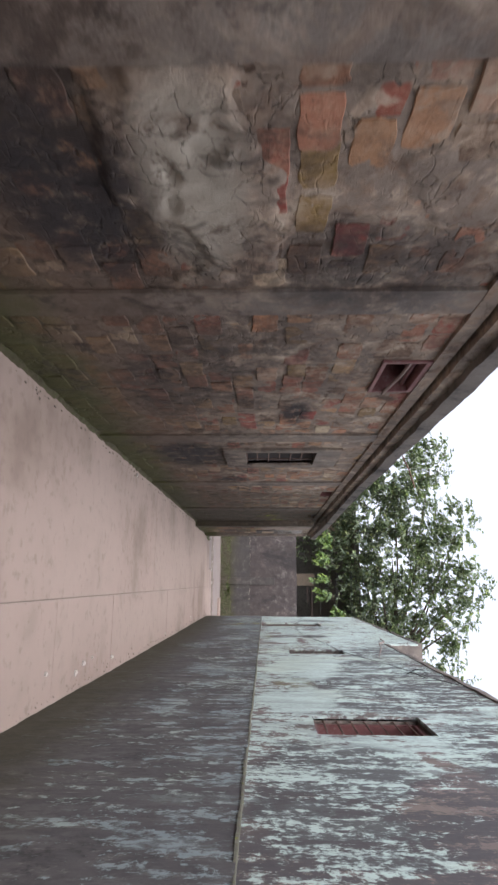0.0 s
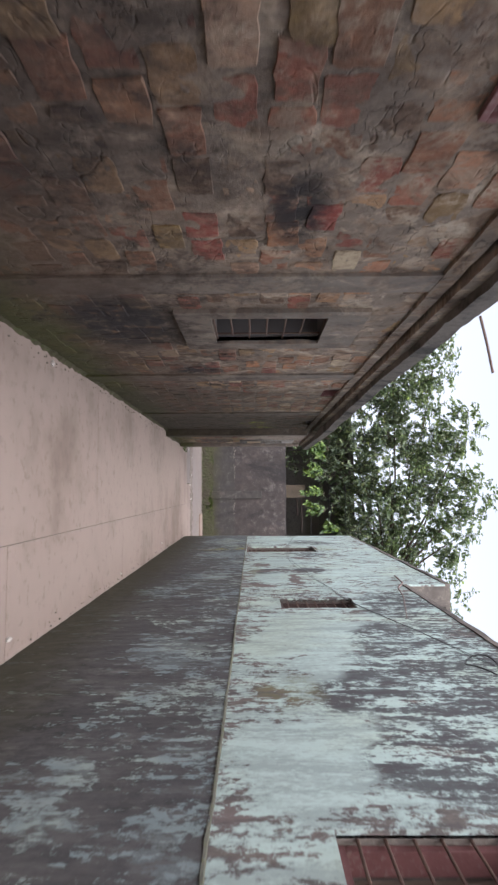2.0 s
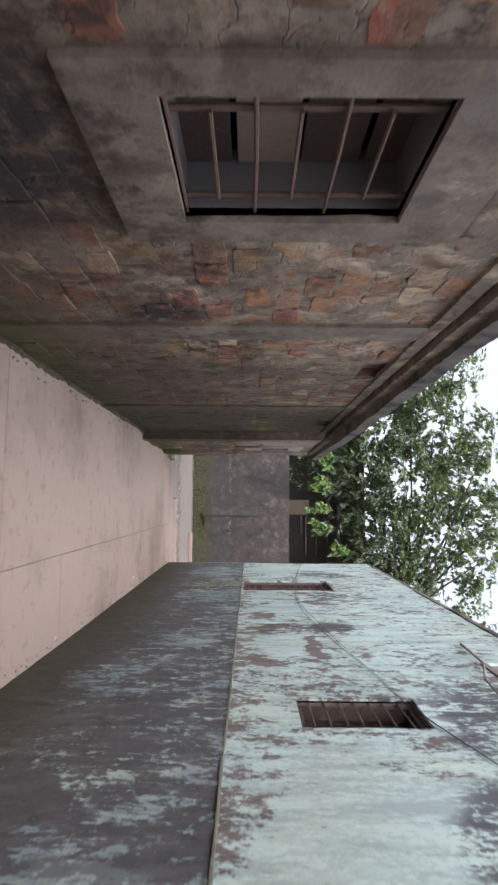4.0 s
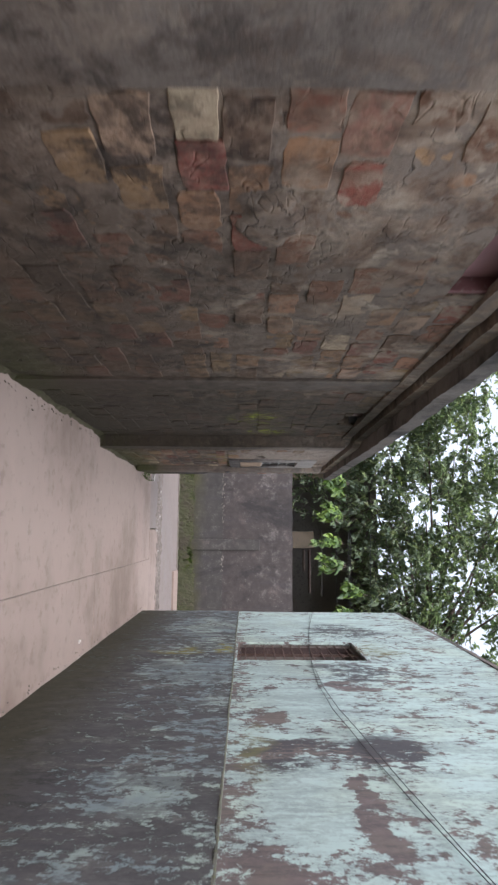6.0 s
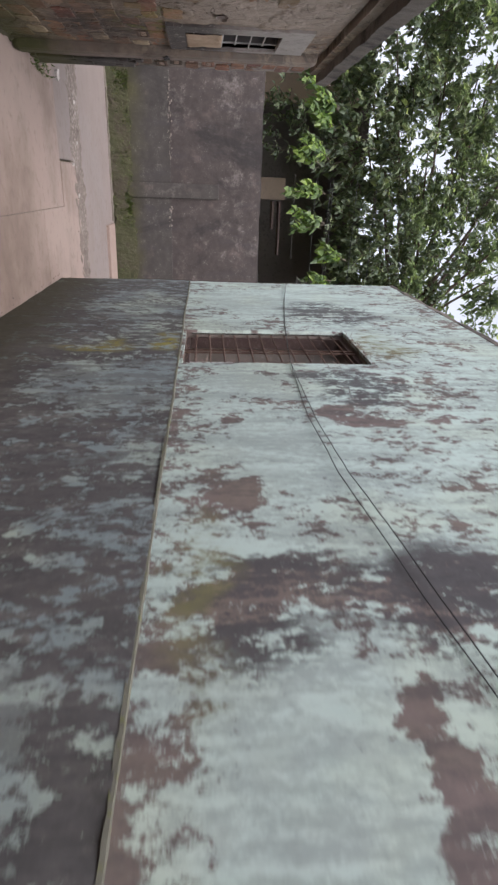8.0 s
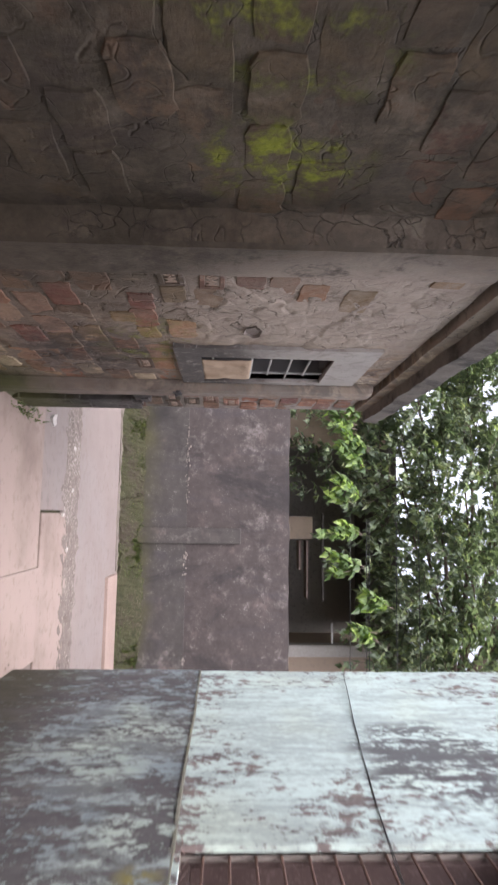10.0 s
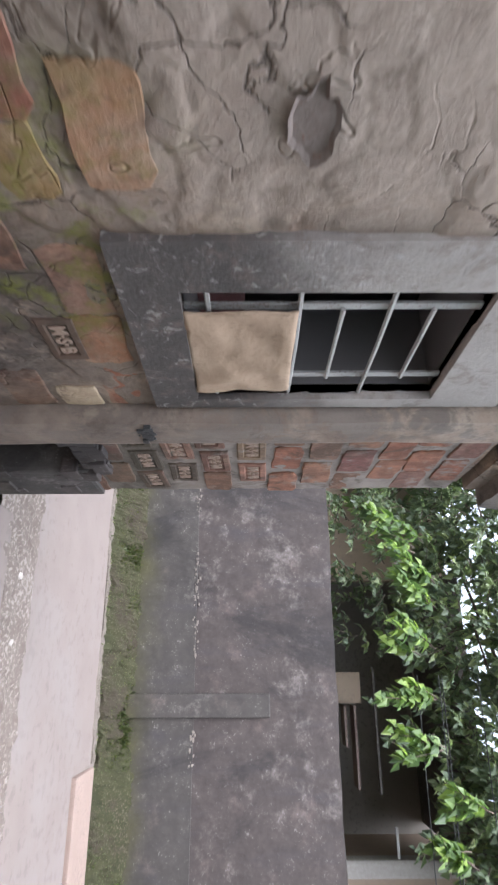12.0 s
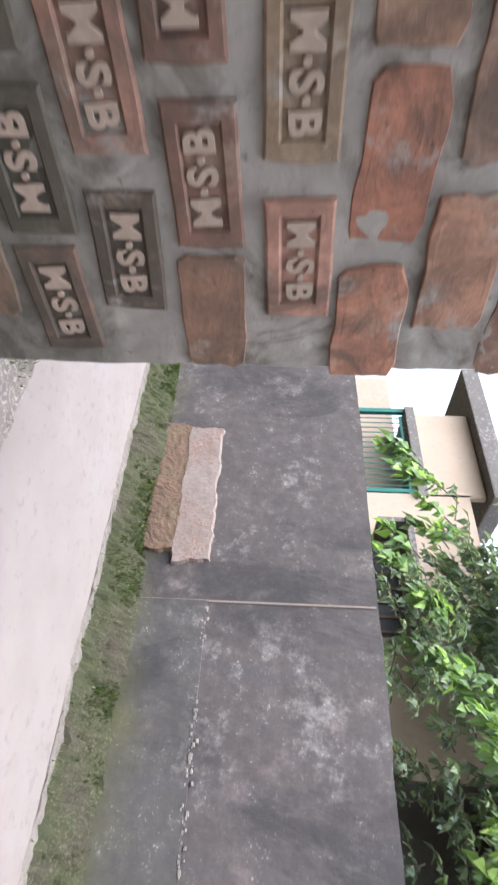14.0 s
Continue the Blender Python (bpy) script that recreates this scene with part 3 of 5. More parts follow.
def relief(name, y0, y1, z0, z1, size, holes, depth, material, back, side=1, field=None):
    """A rough wall face: a fine sheet of depth(y, z), with a skirt back to x = back round each opening."""
    ny, nz = max(1, round((y1 - y0) / size)), max(1, round((z1 - z0) / size))
    ys = [y0 + (y1 - y0) * i / ny for i in range(ny + 1)]
    zs = [z0 + (z1 - z0) * j / nz for j in range(nz + 1)]
    for h in holes:
        for vals, k in ((ys, 0), (ys, 1), (zs, 2), (zs, 3)):
            if vals[0] < h[k] < vals[-1]:
                vals[min(range(len(vals)), key=lambda i: abs(vals[i] - h[k]))] = h[k]
    verts = [(depth(y, z), y, z) for y in ys for z in zs]
    solid = [[not inside((ys[i] + ys[i + 1]) / 2, (zs[j] + zs[j + 1]) / 2, holes) for j in range(nz)] for i in range(ny)]
    faces, w_ = [], nz + 1
    for i in range(ny):
        for j in range(nz):
            if not solid[i][j]:
                continue
            a, b_, c, d = i * w_ + j, (i + 1) * w_ + j, (i + 1) * w_ + j + 1, i * w_ + j + 1
            faces.append((a, b_, c, d) if side > 0 else (a, d, c, b_))
            for ii, jj, e in ((i - 1, j, (a, d)), (i + 1, j, (c, b_)), (i, j - 1, (b_, a)), (i, j + 1, (d, c))):
                if not (0 <= ii < ny and 0 <= jj < nz and solid[ii][jj]):
                    k = len(verts)
                    verts += [verts[e[0]], verts[e[1]], (back, *verts[e[1]][1:]), (back, *verts[e[0]][1:])]
                    faces.append((k, k + 1, k + 2, k + 3) if side > 0 else (k, k + 3, k + 2, k + 1))
    me = mesh(name, verts, faces, material)
    if field:
        at = me.color_attributes.new("field", "FLOAT_COLOR", "POINT")
        vals = np.array([(*field(v[1], v[2]), 1.0) for v in verts], dtype=np.float32).ravel()
        at.data.foreach_set("color", vals)
    me.polygons.foreach_set("use_smooth", [True] * len(me.polygons))
    return me


# ---- the alley's west side: old brick building ----
HOLES_W = [(3.34, 3.88, 2.29, 2.55), (5.82, 6.45, 1.34, 2.08), (8.62, 9.13, 2.40, 2.67), (11.6, 12.15, 2.40, 2.74), (14.14, 14.70, 1.47, 2.21)]
HOLE_END = (15.0, 15.42, -0.2, 0.92)
PANELS = [(5.70, 6.60, 1.12, 2.33), (13.97, 14.76, 1.33, 2.44)]
COLUMNS = [(0.96, 1.22), (2.43, 2.66), (5.12, 5.36), (7.69, 7.95), (10.50, 10.75), (12.84, 13.06)]
Y0, YM, YC, YE = -8.0, 12.84, 15.0, 15.76
TOP_W = 2.60


def face_west(y):
    return 0.0 if y < YM else 0.10


def lumps(y, z, s, octaves=3):
    return noise.fractal(Vector((y * s, z * s, s * 0.37)), 1.0, 2.1, octaves)


def mortar_depth(y, z):
    d = face_west(y) - 0.0015 + (0.007 if y < YM else 0.002) * lumps(y, z, 2.6) + (0.004 if y < YM else 0.0032 if y > YC else 0.0018) * lumps(y, z, 12.0, 2) - (0.0025 if y > YC else 0.0)
    q = Vector((y * 5.0 + 0.6 * lumps(y, z, 4.0), z * 6.5 + 0.6 * lumps(z, y, 4.0), 0.3))
    gaps, cells = noise.voronoi(q)
    flake = noise.cell(cells[0] * 3.7)
    flaking = YM < y < YC
    d += (0.0035 if flaking else 0.002) * flake - (0.004 * (1 - (gaps[1] - gaps[0]) / 0.06) if flaking and gaps[1] - gaps[0] < 0.06 else 0.0)
    for cy, cz, ry, rz, up in ((1.8, 1.32, 0.62, 0.26, 0.016), (13.62, 1.85, 0.42, 0.50, 0.006), (8.55, 1.62, 0.16, 0.12, 0.014), (6.15, 2.42, 0.6, 0.12, 0.012),
                               (13.9, 2.4, 0.5, 0.3, 0.006), (1.7, 2.3, 0.35, 0.2, 0.010)):
        e = ((y - cy) / ry) ** 2 + ((z - cz) / rz) ** 2 + 1.3 * lumps(y, z, 4.0)
        if e < 1:
            d += up * min(1, (1 - e) * 5)
    return d


wall_w = group("wall_west", "", "", "structure")
bm = pierced(-0.25, -0.02, Y0, YM, -0.1, TOP_W, HOLES_W)
pierced(-0.25, 0.08, YM, YC, -0.1, TOP_W, HOLES_W, bm)
part("wall_core", bm, M_ROOM, wall_w)
part("mortar", relief("mortar", 0.0, YM, 0.0, TOP_W, 0.016, HOLES_W, mortar_depth, M_MORTAR, -0.03), M_MORTAR, wall_w)
part("mortar", relief("mortar", YM + 0.004, YC, 0.0, TOP_W, 0.008, HOLES_W, mortar_depth, M_MORTAR, 0.07), M_MORTAR, wall_w)
part("mortar", relief("mortar", Y0, 0.0, 0.0, TOP_W, 0.08, [], mortar_depth, M_MORTAR, -0.03), M_MORTAR, wall_w)

wall_e = group("end_wall", "half-broken brick wall with a gap at its foot", "wall", "structure")
bm = pierced(-0.14, 0.082, YC + 0.002, YE, -0.1, 2.62, [HOLE_END])
part("wall_core", bm, M_PLASTER, wall_e)
part("mortar", relief("mortar", YC + 0.002, YE, 0.0, 2.60, 0.012, [HOLE_END], mortar_depth, M_POINTING, 0.07), M_POINTING, wall_e)
bm = bmesh.new()
for i in range(60):
    y = YC + 0.02 + (YE - YC - 0.04) * random.random()
    z = 0.93 + 0.10 * random.random() if y < 15.42 else 0.93 * random.random()
    s = 0.02 + 0.035 * random.random()
    box(0.06, 0.10 + s * 0.5, y - s, y + s, z - s * 0.7, z + s * 0.7, 0.006, bm, 0.01)
part("broken_edge", bm, M_FAR, wall_e, "blackened broken masonry edge")
bm = box(-0.14, 0.118, 15.42, YE + 0.03, 0.0, 0.93, 0.02, None, 0.012)
part("foot_block", bm, M_FAR2, wall_e, "dark smoke-stained cement block")

for a, c in COLUMNS:
    f = face_west((a + c) / 2)
    me = relief("column", a, c, 0.0, TOP_W, 0.03, [], lambda y, z, f=f: f + 0.018 + 0.004 * lumps(y, z, 2.5) + 0.0015 * lumps(y, z, 30, 2), M_PLASTER, f - 0.04)
    part("column", me, M_PLASTER, tagged(new("wall_column"), "grey cement column set into the brick wall", "column", "columns of the brick building", "structure"))
post = tagged(new("wall_column"), "grey rounded cement column at the corner of the brick building", "column", "columns of the brick building", "structure")
bm = box(0.02, 0.175, 14.785, 14.985, 0.0, 2.60, 0.045)
bmesh.ops.subdivide_edges(bm, edges=[e for e in bm.edges if e.calc_length() > 1.0], cuts=60)
for v in bm.verts:
    v.co.x += 0.006 * lumps(v.co.y * 0.3, v.co.z, 3.0)
    v.co.y += 0.005 * lumps(v.co.x, v.co.z, 4.0)
part("column", bm, M_PLASTER, post)
bm = bmesh.new()
for k in range(34):
    y, z, s = 14.86 + random.gauss(0, 0.026), 1.285 + random.gauss(0, 0.016), random.uniform(0.003, 0.012)
    box(0.165, 0.176 + s * 0.5, y - s * 1.3, y + s * 1.3, z - s, z + s, s * 0.35, bm, 0.008)
part("tar_lump", bm, M_WIRE, post, "lump of black tar")

# window surrounds in grey plaster
for a, c, d, e in PANELS:
    hole = [h for h in HOLES_W if a < h[0] < c]
    f = face_west(a)
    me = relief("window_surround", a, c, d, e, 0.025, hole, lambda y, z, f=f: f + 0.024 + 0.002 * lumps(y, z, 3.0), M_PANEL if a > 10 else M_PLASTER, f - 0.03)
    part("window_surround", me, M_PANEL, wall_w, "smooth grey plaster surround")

# a hole knocked through the flaking plaster
bm = bmesh.new()
rim, bed = [], []
for k in range(22):
    a = 2 * math.pi * k / 22
    r = 1 + 0.35 * lumps(math.cos(a) * 2, math.sin(a) * 2, 1.3)
    y, z = 13.71 + 0.075 * r * math.cos(a), 1.735 + 0.042 * r * math.sin(a)
    rim.append(bm.verts.new((0.117 + 0.004 * math.sin(a * 3), y, z)))
    bed.append(bm.verts.new((0.108, 13.71 + (y - 13.71) * 0.8, 1.735 + (z - 1.735) * 0.8)))
for k in range(22):
    bm.faces.new((rim[k], rim[(k + 1) % 22], bed[(k + 1) % 22], bed[k]))
bm.faces.new(bed)
part("bare_spot", bm, M_PATCH, wall_w, "hole in the plaster baring dark brick")

# roof slab with its overhanging eave
bm = box(-5.0, 0.125, Y0, YE + 0.05, 2.765, 2.875)
bmesh.ops.subdivide_edges(bm, edges=[e for e in bm.edges if abs(e.verts[0].co.y - e.verts[1].co.y) > 1], cuts=420)
for v in bm.verts:
    if v.co.x > 0:
        v.co.x += 0.012 * lumps(v.co.y, v.co.z, 2.0) - 0.012 * (v.co.z < 2.80) + 0.008 * lumps(v.co.y, v.co.z, 9.0, 2) + 0.075 * max(0.0, min(1.0, (v.co.y - 8.0) / 4.0))
        v.co.z += 0.008 * lumps(v.co.y, 3.0, 1.7) + 0.006 * lumps(v.co.y, v.co.z, 8.0, 2)
part("roof_slab", bm, M_ROOFEDGE, tagged(new("roof"), "", "", "", "structure"))
for x, z0, z1, k in ((0.022, 2.57, 2.655, 0), (0.060, 2.685, 2.768, 1)):
    bm = box(-0.02, x, Y0, YE, z0, z1)
    bmesh.ops.subdivide_edges(bm, edges=[e for e in bm.edges if abs(e.verts[0].co.y - e.verts[1].co.y) > 1], cuts=200)
    for v in bm.verts:
        if v.co.x > 0:
            v.co.x += face_west(v.co.y) * 0.45 + 0.007 * lumps(v.co.y, v.co.z, 5.0)
            v.co.z += 0.006 * lumps(v.co.y, k * 7.0, 4.0)
    part("trim", bm, M_MORTAR, tagged(new("cornice"), "", "", "", "structure"))

# the room behind, closed and dark
room = tagged(new("west_room"), "", "", "", "structure")
bm = box(-5.0, -4.8, Y0, YC, 0, 2.735)
box(-4.8, -0.25, YC - 0.2, YC, 0, 2.735, 0, bm)
box(-4.8, -0.25, Y0, Y0 + 0.2, 0, 2.735, 0, bm)
part("room_wall", bm, M_ROOM, room)


def grille(y0, y1, z0, z1, x, flats, long_rods, short_rods, parent, iron):
    """An iron window grille: two flat uprights, full rods and short rods between the uprights."""
    for y in flats:
        part("upright", box(x - 0.004, x + 0.004, y - 0.012, y + 0.012, z0, z1), iron, parent)
    for z in long_rods:
        part("rod", tube([(x + 0.012, y0 - 0.01, z), (x + 0.012, (y0 + y1) / 2, z + 0.003), (x + 0.012, y1 + 0.01, z)], 0.007, 6), iron, parent)
    for z in short_rods:
        part("rod", tube([(x + 0.012, flats[0], z), (x + 0.012, flats[-1], z)], 0.007, 6), iron, parent)


win = group("window_2", "rusty iron grille window with dark boards behind it", "window", "structure")
grille(5.82, 6.45, 1.34, 2.08, -0.03, (5.93, 6.36), (1.345, 1.58, 1.82), (1.46, 1.70, 1.94), win, M_RUST)
for k in range(4):
    part("board", box(-0.22, -0.20, 5.80, 6.47, 1.30 + k * 0.22, 1.50 + k * 0.22, 0.004), M_BROWNBOARD if k == 1 else M_DARKWOOD, win)
win = group("window_4", "grey iron grille window, its lower part covered with sacking", "window", "structure")
grille(14.14, 14.70, 1.47, 2.21, 0.085, (14.245, 14.60), (1.53, 1.755, 1.98), (1.865, 2.09), win, M_GREYIRON)
part("shutter_edge", box(-0.2, -0.17, 14.12, 14.72, 1.47, 1.62, 0.004), M_REDWOOD, win)

# sacking tied over the grille
n, verts, faces = 22, [], []
for i in range(n + 1):
    for j in range(n + 1):
        u, v = i / n, j / n
        y = 14.228 + 0.420 * u + 0.006 * math.sin(v * 9)
        z = 1.468 + 0.286 * v + (0.003 * math.sin(u * 9) + 0.005 * lumps(u * 9, 2.0, 1.0)) * (1 - v) - 0.004 * math.sin(u * math.pi) * v
        x = 0.118 + 0.008 * lumps(y * 2, z * 2, 3.0) + 0.004 * math.sin(u * 8 + v * 3) * (1 - v) + 0.010 * math.exp(-((u - 0.85 + 0.25 * v) / 0.06) ** 2) + 0.004 * math.exp(-((v - 0.9) / 0.05) ** 2) + 0.0035 * math.sin(14 * u - 9 * v) * (1 - u) + 0.003 * lumps(u * 3, v * 3, 2.0)
        verts.append((x, y, z))
for i in range(n):
    for j in range(n):
        a = i * (n + 1) + j
        faces.append((a, a + n + 1, a + n + 2, a + 1))
me = mesh("sacking", verts, faces, M_CLOTH)
me.polygons.foreach_set("use_smooth", [True] * len(me.polygons))
cloth = tagged(new("sacking_cloth", me), "dusty tan sacking cloth tied over the lower window grille", "cloth")
cloth.modifiers.new("thick", "SOLIDIFY").thickness = 0.004

# small high openings
win = group("window_1", "small open vent with a peeling maroon frame and a leaning stick", "window", "structure")
for a, c, d, e in ((3.32, 3.89, 2.535, 2.575), (3.32, 3.89, 2.265, 2.292), (3.32, 3.345, 2.29, 2.54), (3.87, 3.895, 2.29, 2.54)):
    part("frame_bar", box(-0.20, 0.016, a, c, d, e, 0.004, None, 0.004), M_REDWOOD, win)
part("stick", tube([(-0.02, 3.36, 2.46), (-0.01, 3.62, 2.44), (0.02, 3.90, 2.37)], 0.012, 6), M_WOOD, win)
part("stick", tube([(-0.05, 3.35, 2.50), (-0.04, 3.87, 2.50)], 0.014, 6), M_REDWOOD, win)
win = group("window_3", "small high opening closed with a faded pink board", "window", "structure")
part("board", box(-0.10, -0.075, 8.60, 9.15, 2.38, 2.69, 0.003), M_PINKBOARD, win)
for a, c, d, e in ((8.62, 9.13, 2.64, 2.67), (9.10, 9.13, 2.40, 2.64)):
    part("frame_bar", box(-0.075, -0.01, a, c, d, e, 0.004), M_REDWOOD, win)
gap = group("window_5", "ragged hole in the mossy wall with a stick across it", "opening", "structure")
part("stick", tube([(-0.06, 11.85, 2.38), (-0.05, 11.90, 2.56), (-0.06, 11.93, 2.76)], 0.018, 6), M_WOOD, gap)
bm = bmesh.new()
for y, z, s in ((11.66, 2.43, 0.05), (12.08, 2.45, 0.06), (12.1, 2.70, 0.05), (11.7, 2.71, 0.045), (11.95, 2.41, 0.04)):
    box(-0.10, 0.012, y - s, y + s, z - s * 0.7, z + s * 0.7, 0.01, bm, 0.02)
part("broken_brick", bm, M_BRICKS, gap)

# mossy dirt heaped along the foot of the wall
verts, faces = [], []
m_, k_ = 640, 6
for i in range(m_ + 1):
    y = 0.0 + 15.75 * i / m_
    wide = 0.020 + 0.022 * lumps(y, 0.0, 2.3) + 0.022 * lumps(y, 5.0, 11.0, 2)
    tall = 0.075 + 0.05 * lumps(y, 9.0, 1.9) + 0.02 * lumps(y, 2.0, 13.0, 2)
    for j in range(k_ + 1):
        t = j / k_
        verts.append((face_west(y) - 0.02 + max(0.03, wide + 0.03) * t, y, max(0.02, tall) * (1 - t) ** 1.6 - 0.004 + 0.008 * lumps(y, t, 20.0, 2) * (1 - t)))
for i in range(m_):
    for j in range(k_):
        a = i * (k_ + 1) + j
        faces.append((a, a + k_ + 1, a + k_ + 2, a + 1))
tagged(new("mossy_dirt", mesh("mossy_dirt", verts, faces, M_MUD)), "mossy dirt heaped along the wall's foot", "dirt", "", "stuff")

# ---- the alley's east side: painted building ----
XR = 2.2
HOLES_R = [(3.76, 4.26, 1.86, 2.575), (7.76, 8.23, 1.86, 2.575), (12.47, 13.35, 1.48, 2.71)]
BARE = [(10.23, 1.82, 0.24, 0.24), (10.2, 2.29, 0.22, 0.28), (9.04, 1.70, 0.16, 0.18), (9.5, 2.10, 0.50, 0.10), (10.72, 1.73, 0.16, 0.14), (11.43, 2.42, 0.16, 0.22),
        (11.6, 2.28, 0.14, 0.14), (11.5, 1.72, 0.10, 0.14), (5.5, 1.7, 0.12, 0.14), (2.6, 2.4, 0.8, 0.3), (1.2, 2.2, 1.0, 0.7)]
KEPT = [(9.6, 1.85, 0.40, 0.16), (11.1, 1.9, 0.5, 0.25), (12.05, 1.85, 0.25, 0.25), (6.5, 1.72, 0.4, 0.26), (5.98, 2.0, 0.3, 0.17), (4.75, 1.8, 0.5, 0.33), (3.2, 2.1, 0.5, 0.25), (6.9, 2.0, 0.6, 0.4), (14.6, 2.4, 0.8, 1.0)]
MOULD = [(5.0, 2.50, 0.8, 0.42), (4.75, 2.3, 0.35, 0.3), (2.5, 2.1, 0.7, 0.6), (3.2, 2.9, 1.2, 0.4), (4.9, 2.9, 0.6, 0.4), (5.5, 2.35, 0.5, 0.45), (5.9, 3.0, 1.5, 0.6), (2.9, 1.72, 0.8, 0.3), (14.1, 2.75, 0.6, 0.5), (7.8, 3.0, 0.9, 0.4), (1.5, 2.0, 1.4, 0.9), (2.9, 2.0, 0.7, 0.35), (5.6, 2.7, 1.1, 0.6), (6.6, 2.6, 0.6, 0.35), (10.2, 1.8, 0.3, 0.25), (10.2, 2.3, 0.3, 0.3), (12.0, 2.5, 0.4, 0.3)]
LOWER = [(4.5, 0.8, 0.35, 0.25), (6.3, 1.0, 0.4, 0.35), (8.6, 0.6, 0.5, 0.3), (2.3, 1.15, 0.25, 0.2), (9.67, 0.95, 0.3, 0.4), (12.1, 0.95, 0.45, 0.4), (11.8, 1.1, 0.4, 0.2), (14.3, 0.95, 0.8, 0.5)]


def near(y, z, spots):
    y, z = y + 0.13 * lumps(y, z, 3.4), z + 0.13 * lumps(y, z + 9.0, 3.4)
    return max(max(0.0, 1 - ((y - a) / c) ** 2 - ((z - b_) / d) ** 2) for a, b_, c, d in spots)


def field_upper(y, z):
    bare = 0.37 + 0.10 * lumps(y, z, 0.9) + 0.42 * min(1, near(y, z, BARE) * 1.6) - 0.34 * min(1, near(y, z, KEPT) * 1.6)
    if y < 2.3:
        bare += 0.12
    bare += 0.16 * max(0.0, 1 - (z - 1.45) / 0.28)
    if z > 3.05 and y < 9.0:
        bare += 0.25 * min(1, (z - 3.05) / 0.4)
    return bare, min(1.0, 0.16 + near(y, z, MOULD) * 1.8), near(y, z, [(5.55, 1.78, 0.32, 0.28), (10.2, 1.62, 0.5, 0.10), (13.0, 2.9, 0.5, 0.25)]) * 0.7


def field_lower(y, z):
    return 0.70 + 0.10 * max(0.0, min(1.0, (0.9 - z) / 0.6)) + 0.10 * lumps(y, z, 1.1) - 0.26 * min(1, near(y, z, LOWER) * 1.6)- 0.12 * max(0.0, min(1.0, (z - 0.85) / 0.4)) - 0.08 * max(0.0, min(1.0, (y - 11.2) / 0.8)), 0.68 + 0.2 * lumps(y, z, 0.8) + 0.45 * near(y, z, [(12.72, 1.15, 0.35, 0.45), (9.6, 0.5, 1.2, 0.5)]), near(y, z, [(12.78, 0.95, 0.12, 0.3), (12.9, 1.35, 0.3, 0.12)])


def depth_upper(y, z):
    return XR - (0.006 if y > 12.485 else 0.0) + 0.004 * lumps(y, z, 1.3) + 0.002 * lumps(y, z, 7.0, 2)


def depth_lower(y, z):
    return XR - 0.010 - (0.006 if y > 12.485 else 0.0) + 0.005 * lumps(y, z, 1.6) + 0.002 * lumps(y, z, 9.0, 2)


wall_r = group("wall_east", "", "", "structure")
bm = pierced(XR + 0.02, XR + 0.25, Y0, 9.02, -0.1, 3.30, HOLES_R)
pierced(XR + 0.02, XR + 0.25, 9.02, 15.74, -0.1, 3.80, HOLES_R, bm)
part("wall_core", bm, M_EAVE, wall_r)
part("painted_face", relief("painted_face", -1.0, 9.02, 1.455, 3.30, 0.04, HOLES_R, depth_upper, M_PAINT, XR + 0.03, -1, field_upper), M_PAINT, wall_r, "peeling pale turquoise paint over brown render")
part("painted_face", relief("painted_face", 9.024, 15.76, 1.455, 3.80, 0.04, HOLES_R, depth_upper, M_PAINT, XR + 0.03, -1, field_upper), M_PAINT, wall_r, "peeling pale turquoise paint over brown render")
part("plinth_face", relief("plinth_face", -1.0, 15.76, 0.0, 1.45, 0.04, [], depth_lower, M_PLINTH, XR + 0.03, -1, field_lower), M_PLINTH, wall_r, "dark stained render with paint scraps")
part("rough_face", relief("rough_face", Y0, -1.0, 0.0, 3.3, 0.2, [], depth_upper, M_PAINT, XR + 0.03, -1, field_upper), M_PAINT, wall_r)
verts, faces = [], []
m_ = 700
for i in range(m_ + 1):
    y = -1.0 + 16.75 * i / m_
    out = 0.003 + (0.006 if y > 12.485 else 0.0) + 0.004 * lumps(y, 1.0, 6.0) + 0.005 * lumps(y, 1.0, 25.0, 2)
    zc = 1.452 + 0.006 * lumps(y, 4.0, 1.5)
    for dx, dz in ((-0.02, -0.012), (out + 0.004, -0.007 + 0.004 * lumps(y, 7.0, 20.0, 2)), (out + 0.002, 0.003), (-0.02, 0.010 + 0.004 * lumps(y, 8.0, 16.0, 2))):
        verts.append((XR - 0.006 - dx, y, zc + dz))
for i in range(m_):
    for j in range(3):
        a = i * 4 + j
        faces.append((a, a + 1, a + 5, a + 4))
part("ledge", mesh("ledge", verts, faces, M_LEDGE), M_LEDGE, wall_r, "thin mossy cement ledge")
for a, c, z in ((Y0, 9.0, 3.30), (9.02, 15.78, 3.80)):
    bm = box(XR - 0.012, XR + 0.30, a, c, z, z + 0.05)
    bmesh.ops.subdivide_edges(bm, edges=[e for e in bm.edges if abs(e.verts[0].co.y - e.verts[1].co.y) > 1], cuts=90)
    for v in bm.verts:
        v.co += Vector((0.012 * lumps(v.co.y, v.co.z, 3.0), 0, 0.014 * lumps(v.co.y, 1.0, 2.5)))
    part("coping", bm, M_EAVE, wall_r)

